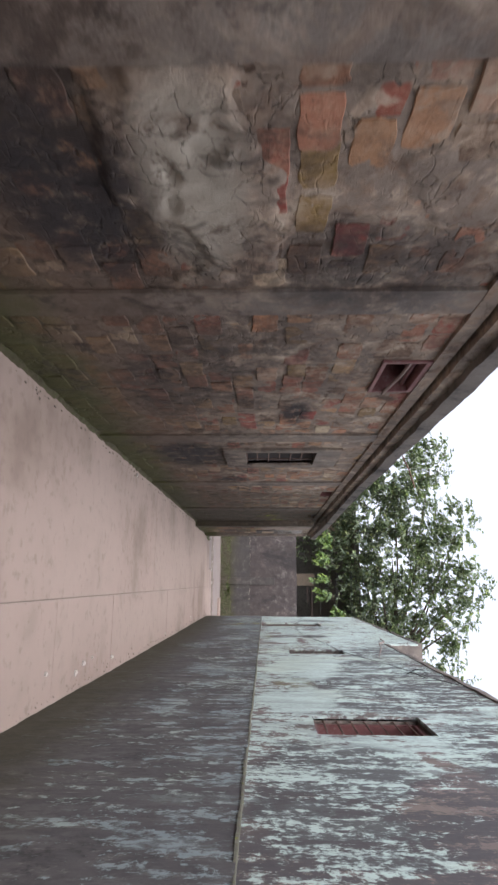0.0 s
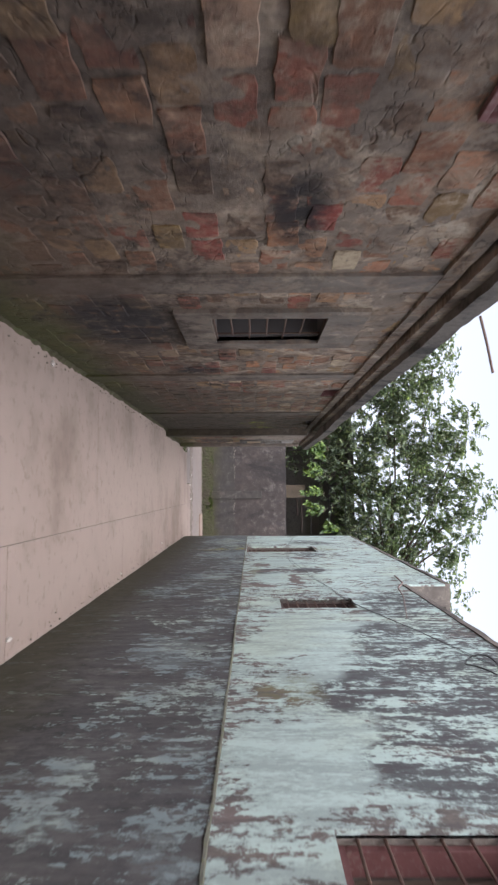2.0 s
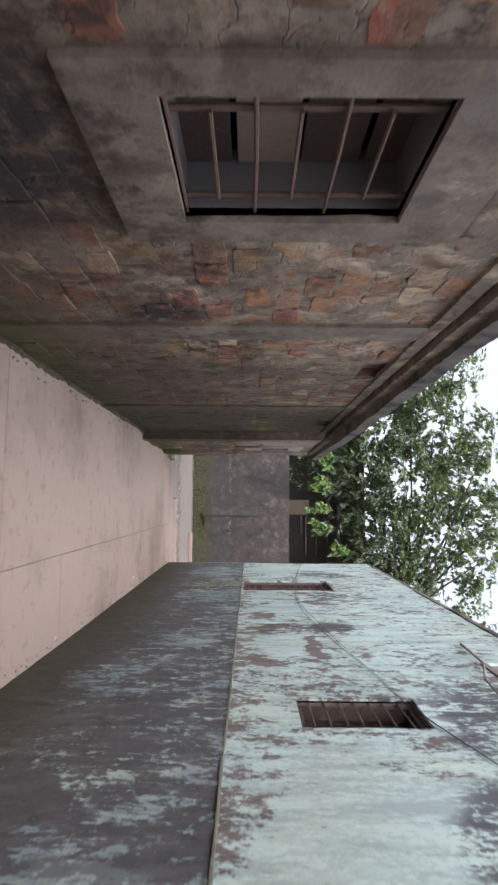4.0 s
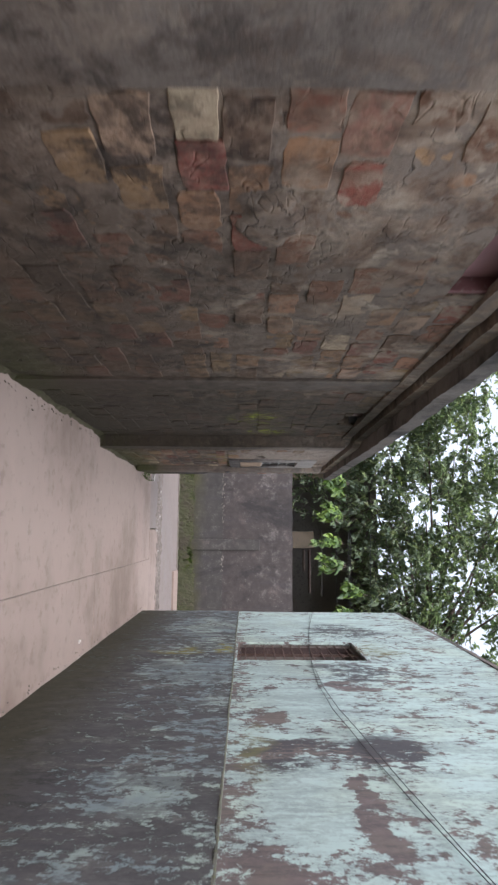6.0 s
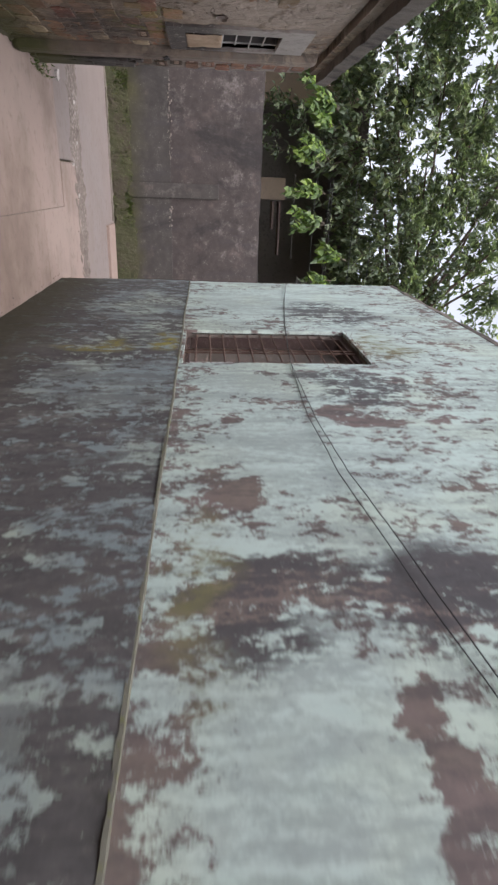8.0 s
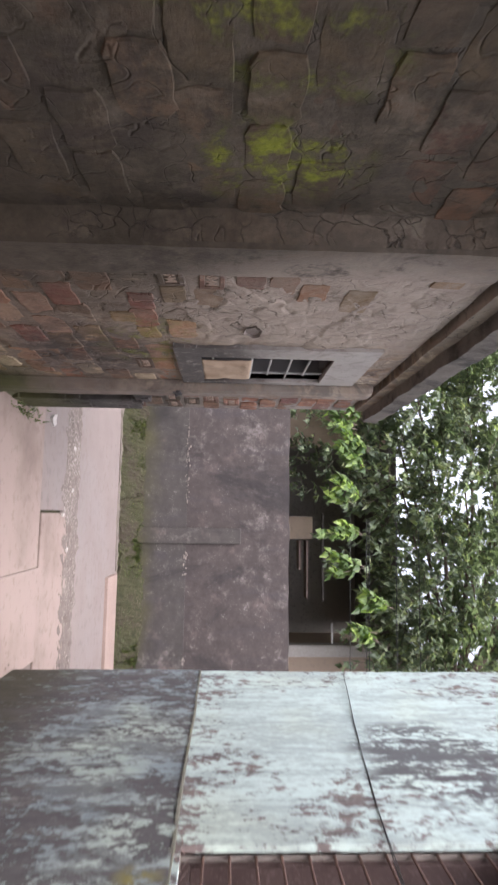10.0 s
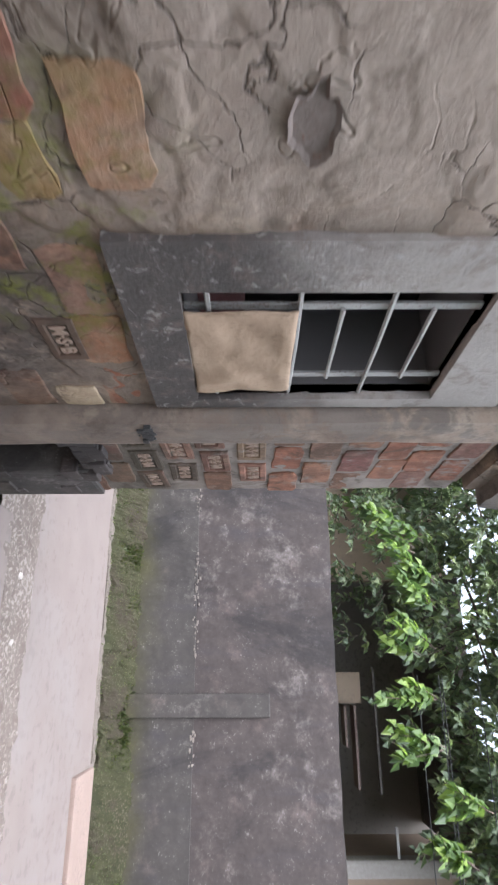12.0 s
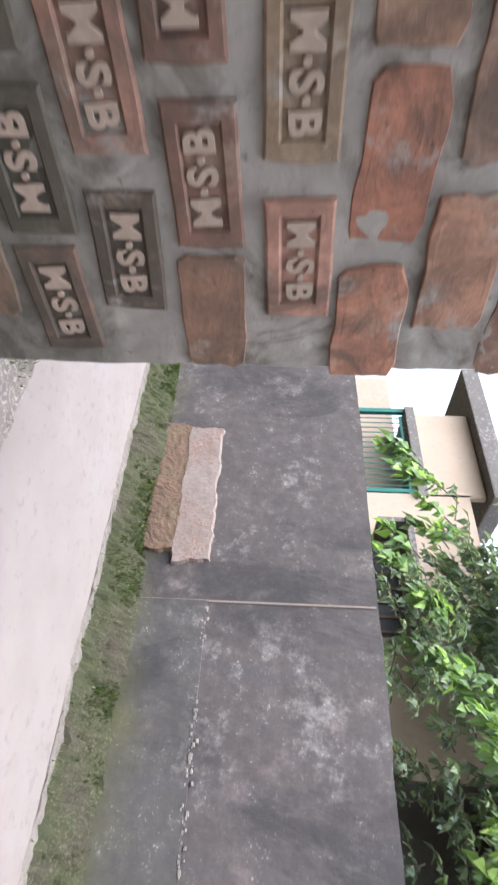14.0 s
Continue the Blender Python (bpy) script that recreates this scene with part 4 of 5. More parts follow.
east_room = tagged(new("east_room"), "", "", "", "structure")
bm = box(6.4, 6.6, Y0, 15.74, 0, 3.3)
box(XR + 0.25, 6.4, Y0, Y0 + 0.2, 0, 3.3, 0, bm)
box(XR + 0.25, 6.4, 11.6, 11.7, 0, 3.3, 0, bm)
box(XR + 0.25, 2.75, 15.54, 15.74, 0, 3.8, 0, bm)
box(3.55, 6.6, 15.54, 15.74, 0, 3.8, 0, bm)
box(2.75, 3.55, 15.54, 15.74, 0, 1.5, 0, bm)
box(2.75, 3.55, 15.54, 15.74, 2.55, 3.8, 0, bm)
part("room_wall", bm, M_ROOM, east_room)
part("roof_slab", box(XR + 0.25, 6.6, Y0, 12.3, 3.0, 3.15), M_EAVE, tagged(new("east_roof"), "", "", "", "structure"))


def barred_window(name, label, y0, y1, z0, z1, rods, uprights, board, wood=M_REDWOOD):
    """A recessed wooden window with iron rods across it."""
    g = group(name, label, "window", "structure")
    t = 0.035
    for a, c, d, e in ((y0, y1, z0, z0 + t), (y0, y1, z1 - t, z1), (y0, y0 + t, z0 + t, z1 - t), (y1 - t, y1, z0 + t, z1 - t)):
        part("frame_bar", box(XR + 0.05, XR + 0.13, a, c, d, e, 0.004), wood if board else M_DARKWOOD, g)
    for k in range(rods):
        z = z0 + t + (z1 - z0 - 2 * t) * (k + 0.5) / rods
        part("rod", tube([(XR + 0.035, y0, z - 0.006 + 0.01 * random.random()), (XR + 0.035, y1, z - 0.006 + 0.01 * random.random())], 0.006, 6), M_RUST, g)
    for y in uprights:
        part("upright", box(XR + 0.042, XR + 0.05, y - 0.012, y + 0.012, z0, z1), M_RUST, g)
    if board:
        part("shutter", box(XR + 0.16, XR + 0.18, y0, (y0 + y1) / 2 + 0.12, z0, z1, 0.004), M_BROWNBOARD if wood is M_REDWOOD else M_DARKWOOD, g)
        part("shutter", box(XR + 0.16, XR + 0.18, (y0 + y1) / 2 + 0.15, y1, z0, z1, 0.004), M_BROWNBOARD if wood is M_REDWOOD else wood, g)
    return g


barred_window("window_6", "barred window with maroon frame and closed brown shutter", 3.76, 4.26, 1.86, 2.575, 7, (), True)
barred_window("window_7", "barred window with dark brown frame, dark behind", 7.76, 8.23, 1.86, 2.575, 7, (), True, M_DARKWOOD)
barred_window("window_8", "large rusty barred window into a cluttered room", 12.47, 13.35, 1.48, 2.71, 12, (12.88, 12.95), False)
bm = bmesh.new()
for k in range(70):
    y, z = random.choice(((12.47 + random.random() * 0.9, 1.49), (12.47, 1.5 + random.random()), (13.3 - random.random() * 0.8, 2.72)))
    a = random.uniform(0, 6.28)
    tube([(XR + 0.02, y, z), (XR - 0.02, y + 0.03 * math.cos(a), z + 0.03 * math.sin(a)), (XR - 0.035, y + 0.06 * math.cos(a), z + 0.055 * math.sin(a) - 0.01)], [0.002, 0.0016, 0.0008], 4, bm)
tagged(part("dry_roots", bm, M_WOOD), "dry grass and roots caught on the window edge", "roots", "", "stuff")
sheet = tagged(part("white_sack", box(2.75, 3.05, 14.8, 15.2, 1.30, 1.92, 0.10, None, 0.03), M_WHITE), "pale full sack standing inside the room", "sack")
crate = tagged(part("cardboard_box", box(2.85, 3.2, 14.5, 15.1, 2.37, 2.68, 0.01), M_CREAM), "cream cardboard box on a shelf inside", "box")
shelf = group("wall_shelf", "plain wooden shelf inside the room", "shelf")
part("plank", box(2.5, 3.4, 14.4, 15.4, 2.33, 2.37, 0.004), M_WOOD, shelf)
part("plank", box(2.5, 3.4, 14.4, 15.4, 1.26, 1.30, 0.004), M_WOOD, shelf)
for x, y in ((2.52, 14.45), (3.36, 14.45), (2.52, 15.35), (3.36, 15.35)):
    part("leg", box(x - 0.02, x + 0.02, y - 0.02, y + 0.02, 0.0, 2.42), M_WOOD, shelf)

# cables slung along the painted wall
for k, (dz, dx) in enumerate(((0.0, 0.012), (0.04, 0.015))):
    way = [(15.7, 2.56), (14.6, 2.40), (13.55, 2.27), (12.44, 2.17 - 0.02 * k), (11.5, 2.13), (10.9, 2.15), (10.3, 2.22), (9.4, 2.33), (8.1, 2.51), (7.13, 2.77), (6.25, 3.0), (5.7, 3.18), (5.2, 3.34)]
    pts = []
    for (a, b_), (c, d) in zip(way, way[1:]):
        for s in range(6):
            u = s / 6
            y, z = a + (c - a) * u, b_ + (d - b_) * u
            pts.append((XR - dx - 0.006 * math.sin(y * 3 + k), y, z + dz * math.sin(max(0, min(1, (13.2 - y) / 5)) * math.pi) + 0.006 * lumps(y, k * 3.0, 3.0)))
    tagged(part("wall_cable", tube(pts, 0.0021, 5), M_WIRE), "thin black cable sagging along the painted wall", "cable", "cables on the wall")
loop = [(XR - 0.05 - 0.02 * math.sin(a * 2), 5.85 + 0.17 * math.cos(a), 2.98 + 0.09 * math.sin(a)) for a in [k * 0.35 for k in range(19)]]
tagged(part("wall_cable", tube(loop, 0.005, 5), M_WIRE), "loose loop of black cable hanging from the wall", "cable", "cables on the wall")
twig = [(XR - 0.03, 9.5, 3.34), (XR - 0.05, 8.85, 3.27), (XR - 0.06, 8.45, 3.12), (XR - 0.05, 8.1, 3.08), (XR - 0.04, 7.6, 2.97), (XR - 0.03, 7.2, 2.88)]
tagged(part("dry_vine", tube(twig, [0.010, 0.009, 0.008, 0.007, 0.006, 0.004], 5), M_WOOD), "dry bare vine hanging down the painted wall", "vine")

# ---- ground, alley floor and street ----
ground = tagged(part("ground", box(-400, 400, -400, 500, -0.6, -0.06), M_MUD), "", "", "", "structure")
floor = group("floor", "", "", "structure")
CUTS = [-8.0, -3.0, 0.6, 4.42, 6.06, 9.4, 12.88, 15.28, 16.25]
for y0, y1 in zip(CUTS, CUTS[1:]):
    part("floor_slab", box(1.456, 2.24, y0 + 0.004, y1 - 0.004, -0.12, 0.0 + 0.003 * random.random(), 0.004), M_FLOOR, floor)
for y0, y1 in ((-8.0, -1.0), (-1.0, 8.2), (8.2, 16.2)):
    part("floor_slab", box(-0.05, 1.448, y0 + 0.002, y1 - 0.002, -0.12, 0.0, 0.004), M_FLOOR, floor)
part("joint_fill", box(-0.05, 2.3, -8, 16.2, -0.15, -0.007), M_JOINT, floor)
part("floor_slab", box(-0.1, 0.96, 16.22, 17.0, -0.12, -0.012, 0.012, None, 0.01), M_ROAD, floor)
part("floor_slab", box(0.98, 2.6, 16.27, 17.15, -0.12, -0.006, 0.012, None, 0.01), M_FLOOR, floor)
road = group("road", "", "", "structure")
bm = box(-40, 40, 17.45, 19.86, -0.15, -0.02)
for v in bm.verts:
    if v.co.y > 19 and v.co.z > -0.1:
        v.co.z = 0.055
part("road_surface", bm, M_ROAD, road)


def rough_ground(name, x0, x1, y0, y1, size, z, amp, material, label, category):
    nx, ny = round((x1 - x0) / size), round((y1 - y0) / size)
    vs = []
    for i in range(nx + 1):
        for j in range(ny + 1):
            x, y = x0 + (x1 - x0) * i / nx, y0 + (y1 - y0) * j / ny
            rim = min(1.0, min(j, ny - j) / 2)
            vs.append((x, y + (0.17 * lumps(x, y0, 1.1) + 0.08 * lumps(x, y0, 6.0)) * (j < 2), (z(x, y) + amp * abs(lumps(x, y, 5.0)) + amp * 0.6 * lumps(x, y, 17.0, 2)) * rim - 0.03))
    fs = [(i * (ny + 1) + j, (i + 1) * (ny + 1) + j, (i + 1) * (ny + 1) + j + 1, i * (ny + 1) + j + 1) for i in range(nx) for j in range(ny)]
    return tagged(new(name, mesh(name, vs, fs, material)), label, category, "", "stuff")


rough_ground("dirt_strip", -9, 6, 16.9, 17.6, 0.05, lambda x, y: 0.02, 0.035, M_DIRT, "rubbly pale dirt between slab and street", "dirt")
rough_ground("dirt_verge", -9, 8, 19.66, 19.99, 0.03, lambda x, y: 0.09 + (0.34 + 0.10 * lumps(x, 1.0, 0.9)) * max(0, (y - 19.70) / 0.28), 0.06, M_MOSS, "mossy earth bank at the foot of the dark wall", "dirt")
rough_ground("dirt_verge", -9, 1.8, 19.52, 19.78, 0.03, lambda x, y: 0.085, 0.022, M_GRIT, "pale grit along the street's edge", "dirt")
rough_ground("yard_dirt", -9, -0.2, 15.1, 17.0, 0.12, lambda x, y: 0.02, 0.04, M_MUD, "mossy yard earth beside the broken wall", "dirt")
kerb = tagged(part("kerb_slab", box(1.83, 6.5, 19.0, 19.62, -0.05, 0.075, 0.015, None, 0.01), M_SLAB), "long pinkish concrete slab lying along the street", "slab")


def blades(name, count, spread, label):
    vs, fs = [], []
    for _ in range(count):
        x, y, z = spread()
        a, hgt, lean = random.uniform(0, 6.28), random.uniform(0.008, 0.05) * (0.5 + abs(lumps(x, y, 1.3)) * 1.6), random.uniform(0.0, 0.05)
        wd = random.uniform(0.004, 0.010)
        k = len(vs)
        dx, dy = math.cos(a), math.sin(a)
        vs += [(x - dy * wd, y + dx * wd, z), (x + dy * wd, y - dx * wd, z), (x + dx * lean, y + dy * lean, z + hgt)]
        fs.append((k, k + 1, k + 2))
    return tagged(new(name, mesh(name, vs, fs, M_GRASS)), label, "grass", "", "stuff")


def bank():
    x, y = random.uniform(-9, 6), 19.95 - abs(random.gauss(0, 0.11))
    while lumps(x, y, 2.6) < random.uniform(-0.8, 0.3):
        x, y = random.uniform(-9, 6), 19.95 - abs(random.gauss(0, 0.11))
    return x, y, 0.055 + 0.34 * max(0, (y - 19.70) / 0.28)


blades("bank_grass", 34000, bank, "low weeds growing along the dark wall's foot")
blades("yard_grass", 9000, lambda: (random.uniform(-8, -1.5), random.uniform(15.6, 17.5), -0.01), "bright weeds in the yard beside the street")
blades("corner_weeds", 500, lambda: (random.uniform(-0.1, 0.22), random.gauss(15.7, 0.18), 0.0), "weeds and roots at the broken wall's corner")

# ---- the dark compound wall across the street ----
YF = 19.95
far = group("wall_north", "", "", "structure")
part("wall_core", box(-30, 30, YF + 0.03, YF + 0.22, -0.1, 2.56), M_FAR, far)


def far_sheet(x0, x1, z0, z1, out, mat):
    nx, nz = round((x1 - x0) / 0.06), round((z1 - z0) / 0.06)
    vs, fs = [], []
    for i in range(nx + 1):
        for j in range(nz + 1):
            x, z = x0 + (x1 - x0) * i / nx, z0 + (z1 - z0) * j / nz
            top = 0.02 * lumps(x, 3.0, 2.0) if j == nz and z1 > 2 else 0.0
            vs.append((x, YF - out + 0.006 * lumps(x, z, 1.7) + 0.003 * lumps(x, z, 9.0, 2), z + top))
    for i in range(nx):
        for j in range(nz):
            a = i * (nz + 1) + j
            fs.append((a, a + nz + 1, a + nz + 2, a + 1))
    for line in ([i * (nz + 1) + nz for i in range(nx + 1)], [j for j in range(nz + 1)], [nx * (nz + 1) + j for j in range(nz + 1)]):
        k = len(vs)
        vs += [(vs[v][0], YF + 0.05, vs[v][2]) for v in line]
        fs += [(line[q], line[q + 1], k + q + 1, k + q) for q in range(len(line) - 1)]
    return mesh("render", vs, fs, mat)


part("render_face", far_sheet(-1.25, 12, 0.0, 2.60, 0.0, M_FAR), M_FAR, far, "blackened speckled cement render")
part("render_face", far_sheet(-12, -1.255, 0.0, 2.60, -0.02, M_FAR), M_FAR, far, "blackened speckled cement render")
part("plinth", far_sheet(-1.25, 12, 0.0, 1.03, 0.022, M_FAR2), M_FAR2, far)
part("pier", box(1.17, 1.41, YF - 0.06, YF + 0.02, 0.0, 1.86, 0.012, None, 0.006), M_FAR2, far, "smooth grey cement pier")
part("joint", box(-1.262, -1.24, YF - 0.012, YF + 0.03, 0.3, 2.58, 0.003, None, 0.006), M_JOINT, far, "pale mortar line")
def ragged_sheet(x0, x1, z0, z1, out, amp, rag, mat):
    """A thick rough scab on the wall's face with a broken outline."""
    nx, nz = round((x1 - x0) / 0.02), round((z1 - z0) / 0.02)
    vs, fs = [], []
    for i in range(nx + 1):
        for j in range(nz + 1):
            x, z = x0 + (x1 - x0) * i / nx, z0 + (z1 - z0) * j / nz
            rim = i in (0, nx) or j in (0, nz)
            wx, wz = rag * lumps(x, z, 3.0) + 0.4 * rag * lumps(x, z, 14.0), rag * lumps(x, z + 5, 3.0) + 0.4 * rag * lumps(x, z + 5, 14.0)
            vs.append((x + wx, YF + 0.03 if rim else YF - out - amp * abs(lumps(x, z, 7.0)) - 0.5 * amp * lumps(x, z, 24.0, 2), z + wz))
    for i in range(nx):
        for j in range(nz):
            a = i * (nz + 1) + j
            fs.append((a, a + nz + 1, a + nz + 2, a + 1))
    return mesh("scab", vs, fs, mat)


part("patch", ragged_sheet(-3.38, -1.63, 0.62, 1.02, 0.028, 0.004, 0.035, M_PATCH), M_PATCH, far, "patch of pale plaster over bare brick")
part("bare_brickwork", ragged_sheet(-3.42, -1.78, 0.30, 0.68, 0.020, 0.014, 0.045, M_OLDBRICK), M_OLDBRICK, far, "crumbling bare mossy brick")

# crumbling pale edge along the top of its plinth
random.seed(21)
bm = bmesh.new()
for k in range(300):
    x = random.uniform(-1.2, 5.0)
    if lumps(x, 2.0, 1.2) < 0.05:
        continue
    s, zc = random.uniform(0.004, 0.016), 1.025 + random.gauss(0, 0.018)
    box(x - s * 1.2, x + s * 1.2, YF - 0.024 - s * 0.3, YF, zc - s * 0.7, zc + s * 0.7, s * 0.25, bm, 0.006)
part("crumbling_edge", bm, M_EAVE, far, "crumbling pale mortar edge")

# ---- houses behind the wall ----
house = group("house", "beige plastered house with dark sunshades and a green-barred balcony", "house", "", (0, 24, 0))
house.location = (0, 0, 0)
part("wall", box(-5.4, -0.6, 24.0, 24.2, 0, 5.3), M_BEIGE, house)
part("wall", box(-9.5, -5.4, 24.9, 25.1, 0, 4.3), M_BEIGE, house)
part("parapet", box(-7.45, -5.35, 24.0, 24.14, 4.52, 5.62, 0.01), M_BEIGE, house)
part("balcony_slab", box(-7.6, -5.3, 23.9, 25.0, 4.32, 4.52, 0.02), M_DARKSLAB, house)
balcony = part("balcony", box(-7.6, -5.3, 23.9, 25.0, 3.05, 3.2, 0.02), M_DARKSLAB, house, "balcony with green bars")
part("roof_edge", box(-8.6, -5.2, 23.7, 25.4, 5.64, 6.0, 0.03), M_DARKSLAB, house)
for k in range(15):
    x = -7.35 + k * 0.135
    part("baluster", tube([(x, 24.02, 3.2), (x, 24.02, 4.3)], 0.012, 6), M_GREEN, balcony)
part("rail", box(-7.4, -5.4, 24.0, 24.05, 3.30, 3.37), M_YELLOW, balcony)
part("rail", box(-7.4, -5.4, 24.0, 24.04, 4.2, 4.25), M_GREEN, balcony)
part("post", box(-7.6, -7.5, 23.98, 24.08, 3.2, 4.32), M_GREEN, balcony)
part("post", box(-5.5, -5.42, 23.98, 24.08, 3.2, 4.32), M_GREEN, balcony)
shade = part("sunshade", box(-4.45, -2.4, 23.3, 24.0, 3.86, 3.98, 0.015), M_DARKSLAB, house)
part("sunshade_rib", box(-4.45, -4.36, 23.35, 24.0, 3.4, 3.86, 0.01), M_DARKSLAB, shade)
pane = part("window", box(-4.2, -2.6, 23.97, 24.0, 2.6, 3.8), M_WIRE, house, "dark shuttered window")
for k in range(7):
    part("window_bar", box(-4.18 + k * 0.25, -4.14 + k * 0.25, 23.94, 23.97, 2.6, 3.8), M_RUST, pane)
for i in range(4):
    for j in range(3):
        part("vent_slot", box(-4.75 + j * 0.13, -4.66 + j * 0.13, 23.985, 24.0, 4.55 + i * 0.11, 4.61 + i * 0.11), M_WIRE, house)

porch = group("porch", "dim open porch with pale pillars under the trees", "porch")
part("side_wall", box(-0.8, -0.6, 24.2, 26.4, 0, 5.2), M_PORCH, porch)
part("back_wall", box(-1.9, 4.6, 26.4, 26.6, 0, 5.3), M_PORCH, porch)
part("roof", box(-0.6, 3.75, 23.2, 26.6, 5.05, 5.25, 0.02), M_DARKSLAB, porch)
part("beam", box(0.9, 2.75, 23.4, 23.5, 3.68, 3.72, 0.01), M_DARKSLAB, porch)
part("low_wall", box(0.98, 1.45, 23.4, 23.6, 0, 3.48, 0.01), M_BEIGE, porch)
part("shelf", box(1.5, 2.1, 23.5, 23.9, 3.20, 3.24), M_WOOD, porch)
part("shelf", box(1.5, 2.7, 23.5, 23.9, 3.36, 3.40), M_WOOD, porch)
part("rail", box(3.2, 3.6, 23.45, 23.49, 3.88, 3.92), M_GREYIRON, porch)
annex = group("annex", "cream-plastered annex wall with a pale corner post", "house")
part("wall", box(3.95, 12, 24.0, 24.2, 0, 5.5), M_BEIGE, annex)
part("corner_post", box(3.72, 3.98, 23.85, 24.15, 0, 5.5, 0.05), M_PALE, annex)
part("roof_edge", box(3.6, 12, 23.6, 25.0, 5.5, 5.65, 0.02), M_DARKSLAB, annex)
part("side_wall", box(3.95, 4.15, 24.2, 30, 0, 5.5), M_BEIGE, annex)
rear = tagged(part("rear_wall", box(-3.5, 6.5, -8.6, -8.4, 0, 4.0), M_PLASTER), "", "", "", "structure")

for k, (y, z) in enumerate(((20.9, 4.05), (21.0, 4.12), (21.1, 4.62), (21.2, 5.05), (20.8, 3.75))):
    pts = [(x, y, z - 0.25 * math.sin((x + 8) / 26 * math.pi) + 0.2) for x in range(1, 19, 2)]
    tagged(part("street_wire", tube(pts, 0.006, 5), M_WIRE), "thin overhead wire along the street", "wire", "street wires")
tagged(part("roof_rod", tube([(0.16, 5.35, 2.84), (0.26, 5.5, 2.93), (0.42, 5.6, 3.0)], 0.008, 5), M_RUST), "thin rusty rod sticking out of the eave", "rod")


# ---- trees ----
def leaf(vs, fs, p, d, up, size):
    s = d.cross(up)
    if s.length < 1e-3:
        s = d.cross(Vector((1, 0, 0)))
    s.normalize()
    n_ = s.cross(d)
    k = len(vs)
    wdt = size * 0.29
    m1 = p + d * size * 0.42
    vs += [tuple(p), tuple(m1 + s * wdt + n_ * wdt * 0.4), tuple(p + d * size - n_ * size * 0.12), tuple(m1 - s * wdt + n_ * wdt * 0.4), tuple(m1)]
    fs += [(k, k + 4, k + 1), (k + 4, k + 2, k + 1), (k, k + 3, k + 4), (k + 3, k + 2, k + 4)]


def spray(vs, fs, wood, p, d, length, count, size, droop=0.5):
    """A twig with leaves set along it on both sides, hanging over at its end."""
    pts, q, v = [], Vector(p), Vector(d).normalized()
    steps = 6
    for k in range(steps + 1):
        pts.append(q.copy())
        v = (v + Vector((random.uniform(-0.12, 0.12), random.uniform(-0.12, 0.12), -droop * 0.16))).normalized()
        q = q + v * (length / steps)
    if wood is not None:
        tube(pts, [0.010 - 0.0012 * k for k in range(steps + 1)], 3, wood, False)
    for k in range(count):
        t = (0.12 + 0.88 * (k + random.random()) / count) * steps
        i = min(int(t), steps - 1)
        c = pts[i].lerp(pts[i + 1], t - i)
        along = (pts[i + 1] - pts[i]).normalized()
        a = random.uniform(0, 6.28)
        out = Vector((math.cos(a), math.sin(a), random.uniform(-0.5, 0.4)))
        leaf(vs, fs, c, (along * 0.6 + out + Vector((0, 0, -0.35))).normalized(), Vector((random.uniform(-.4, .4), random.uniform(-.4, .4), 1)), size * random.uniform(0.65, 1.2))


def tree(label, foot, fork, clumps, per, leaves, size, material, reach=0.55):
    g = group("tree", label, "tree", "", foot)
    g.location = (0, 0, 0)
    foot, fork = Vector(foot), Vector(fork)
    bend = foot.lerp(fork, 0.5) + Vector((0.12, 0.08, 0))
    part("trunk", tube([foot, foot.lerp(bend, 0.5), bend, fork], [0.20, 0.16, 0.13, 0.11], 10), M_BARK, g)
    vs, fs, wood = [], [], bmesh.new()
    for c, r in clumps:
        c = Vector(c)
        mid = fork.lerp(c, 0.5) + Vector((random.uniform(-0.3, 0.3), random.uniform(-0.3, 0.3), 0.25))
        part("limb", tube([fork, fork.lerp(mid, 0.5) + Vector((0, 0, 0.1)), mid, c], [0.06, 0.045, 0.03, 0.012], 6), M_BARK, g)
        for _ in range(int(per * r * r)):
            u = Vector((random.gauss(0, 1), random.gauss(0, 1), random.gauss(0, 1))).normalized()
            rad = r * (0.35 + 0.65 * random.random() ** 0.6)
            u = Vector((u.x, u.y, u.z * 0.8))
            spray(vs, fs, wood, c + u * rad, u + Vector((random.uniform(-.5, .5), random.uniform(-.5, .5), random.uniform(-0.6, 0.3))), reach * random.uniform(0.6, 1.3), leaves, size)
    tagged(part("twig", wood, M_BARK, g), "", "", "", "stuff")
    tagged(part("crown", mesh("crown", vs, fs, material), material, g), "", "", "", "stuff")
    return g


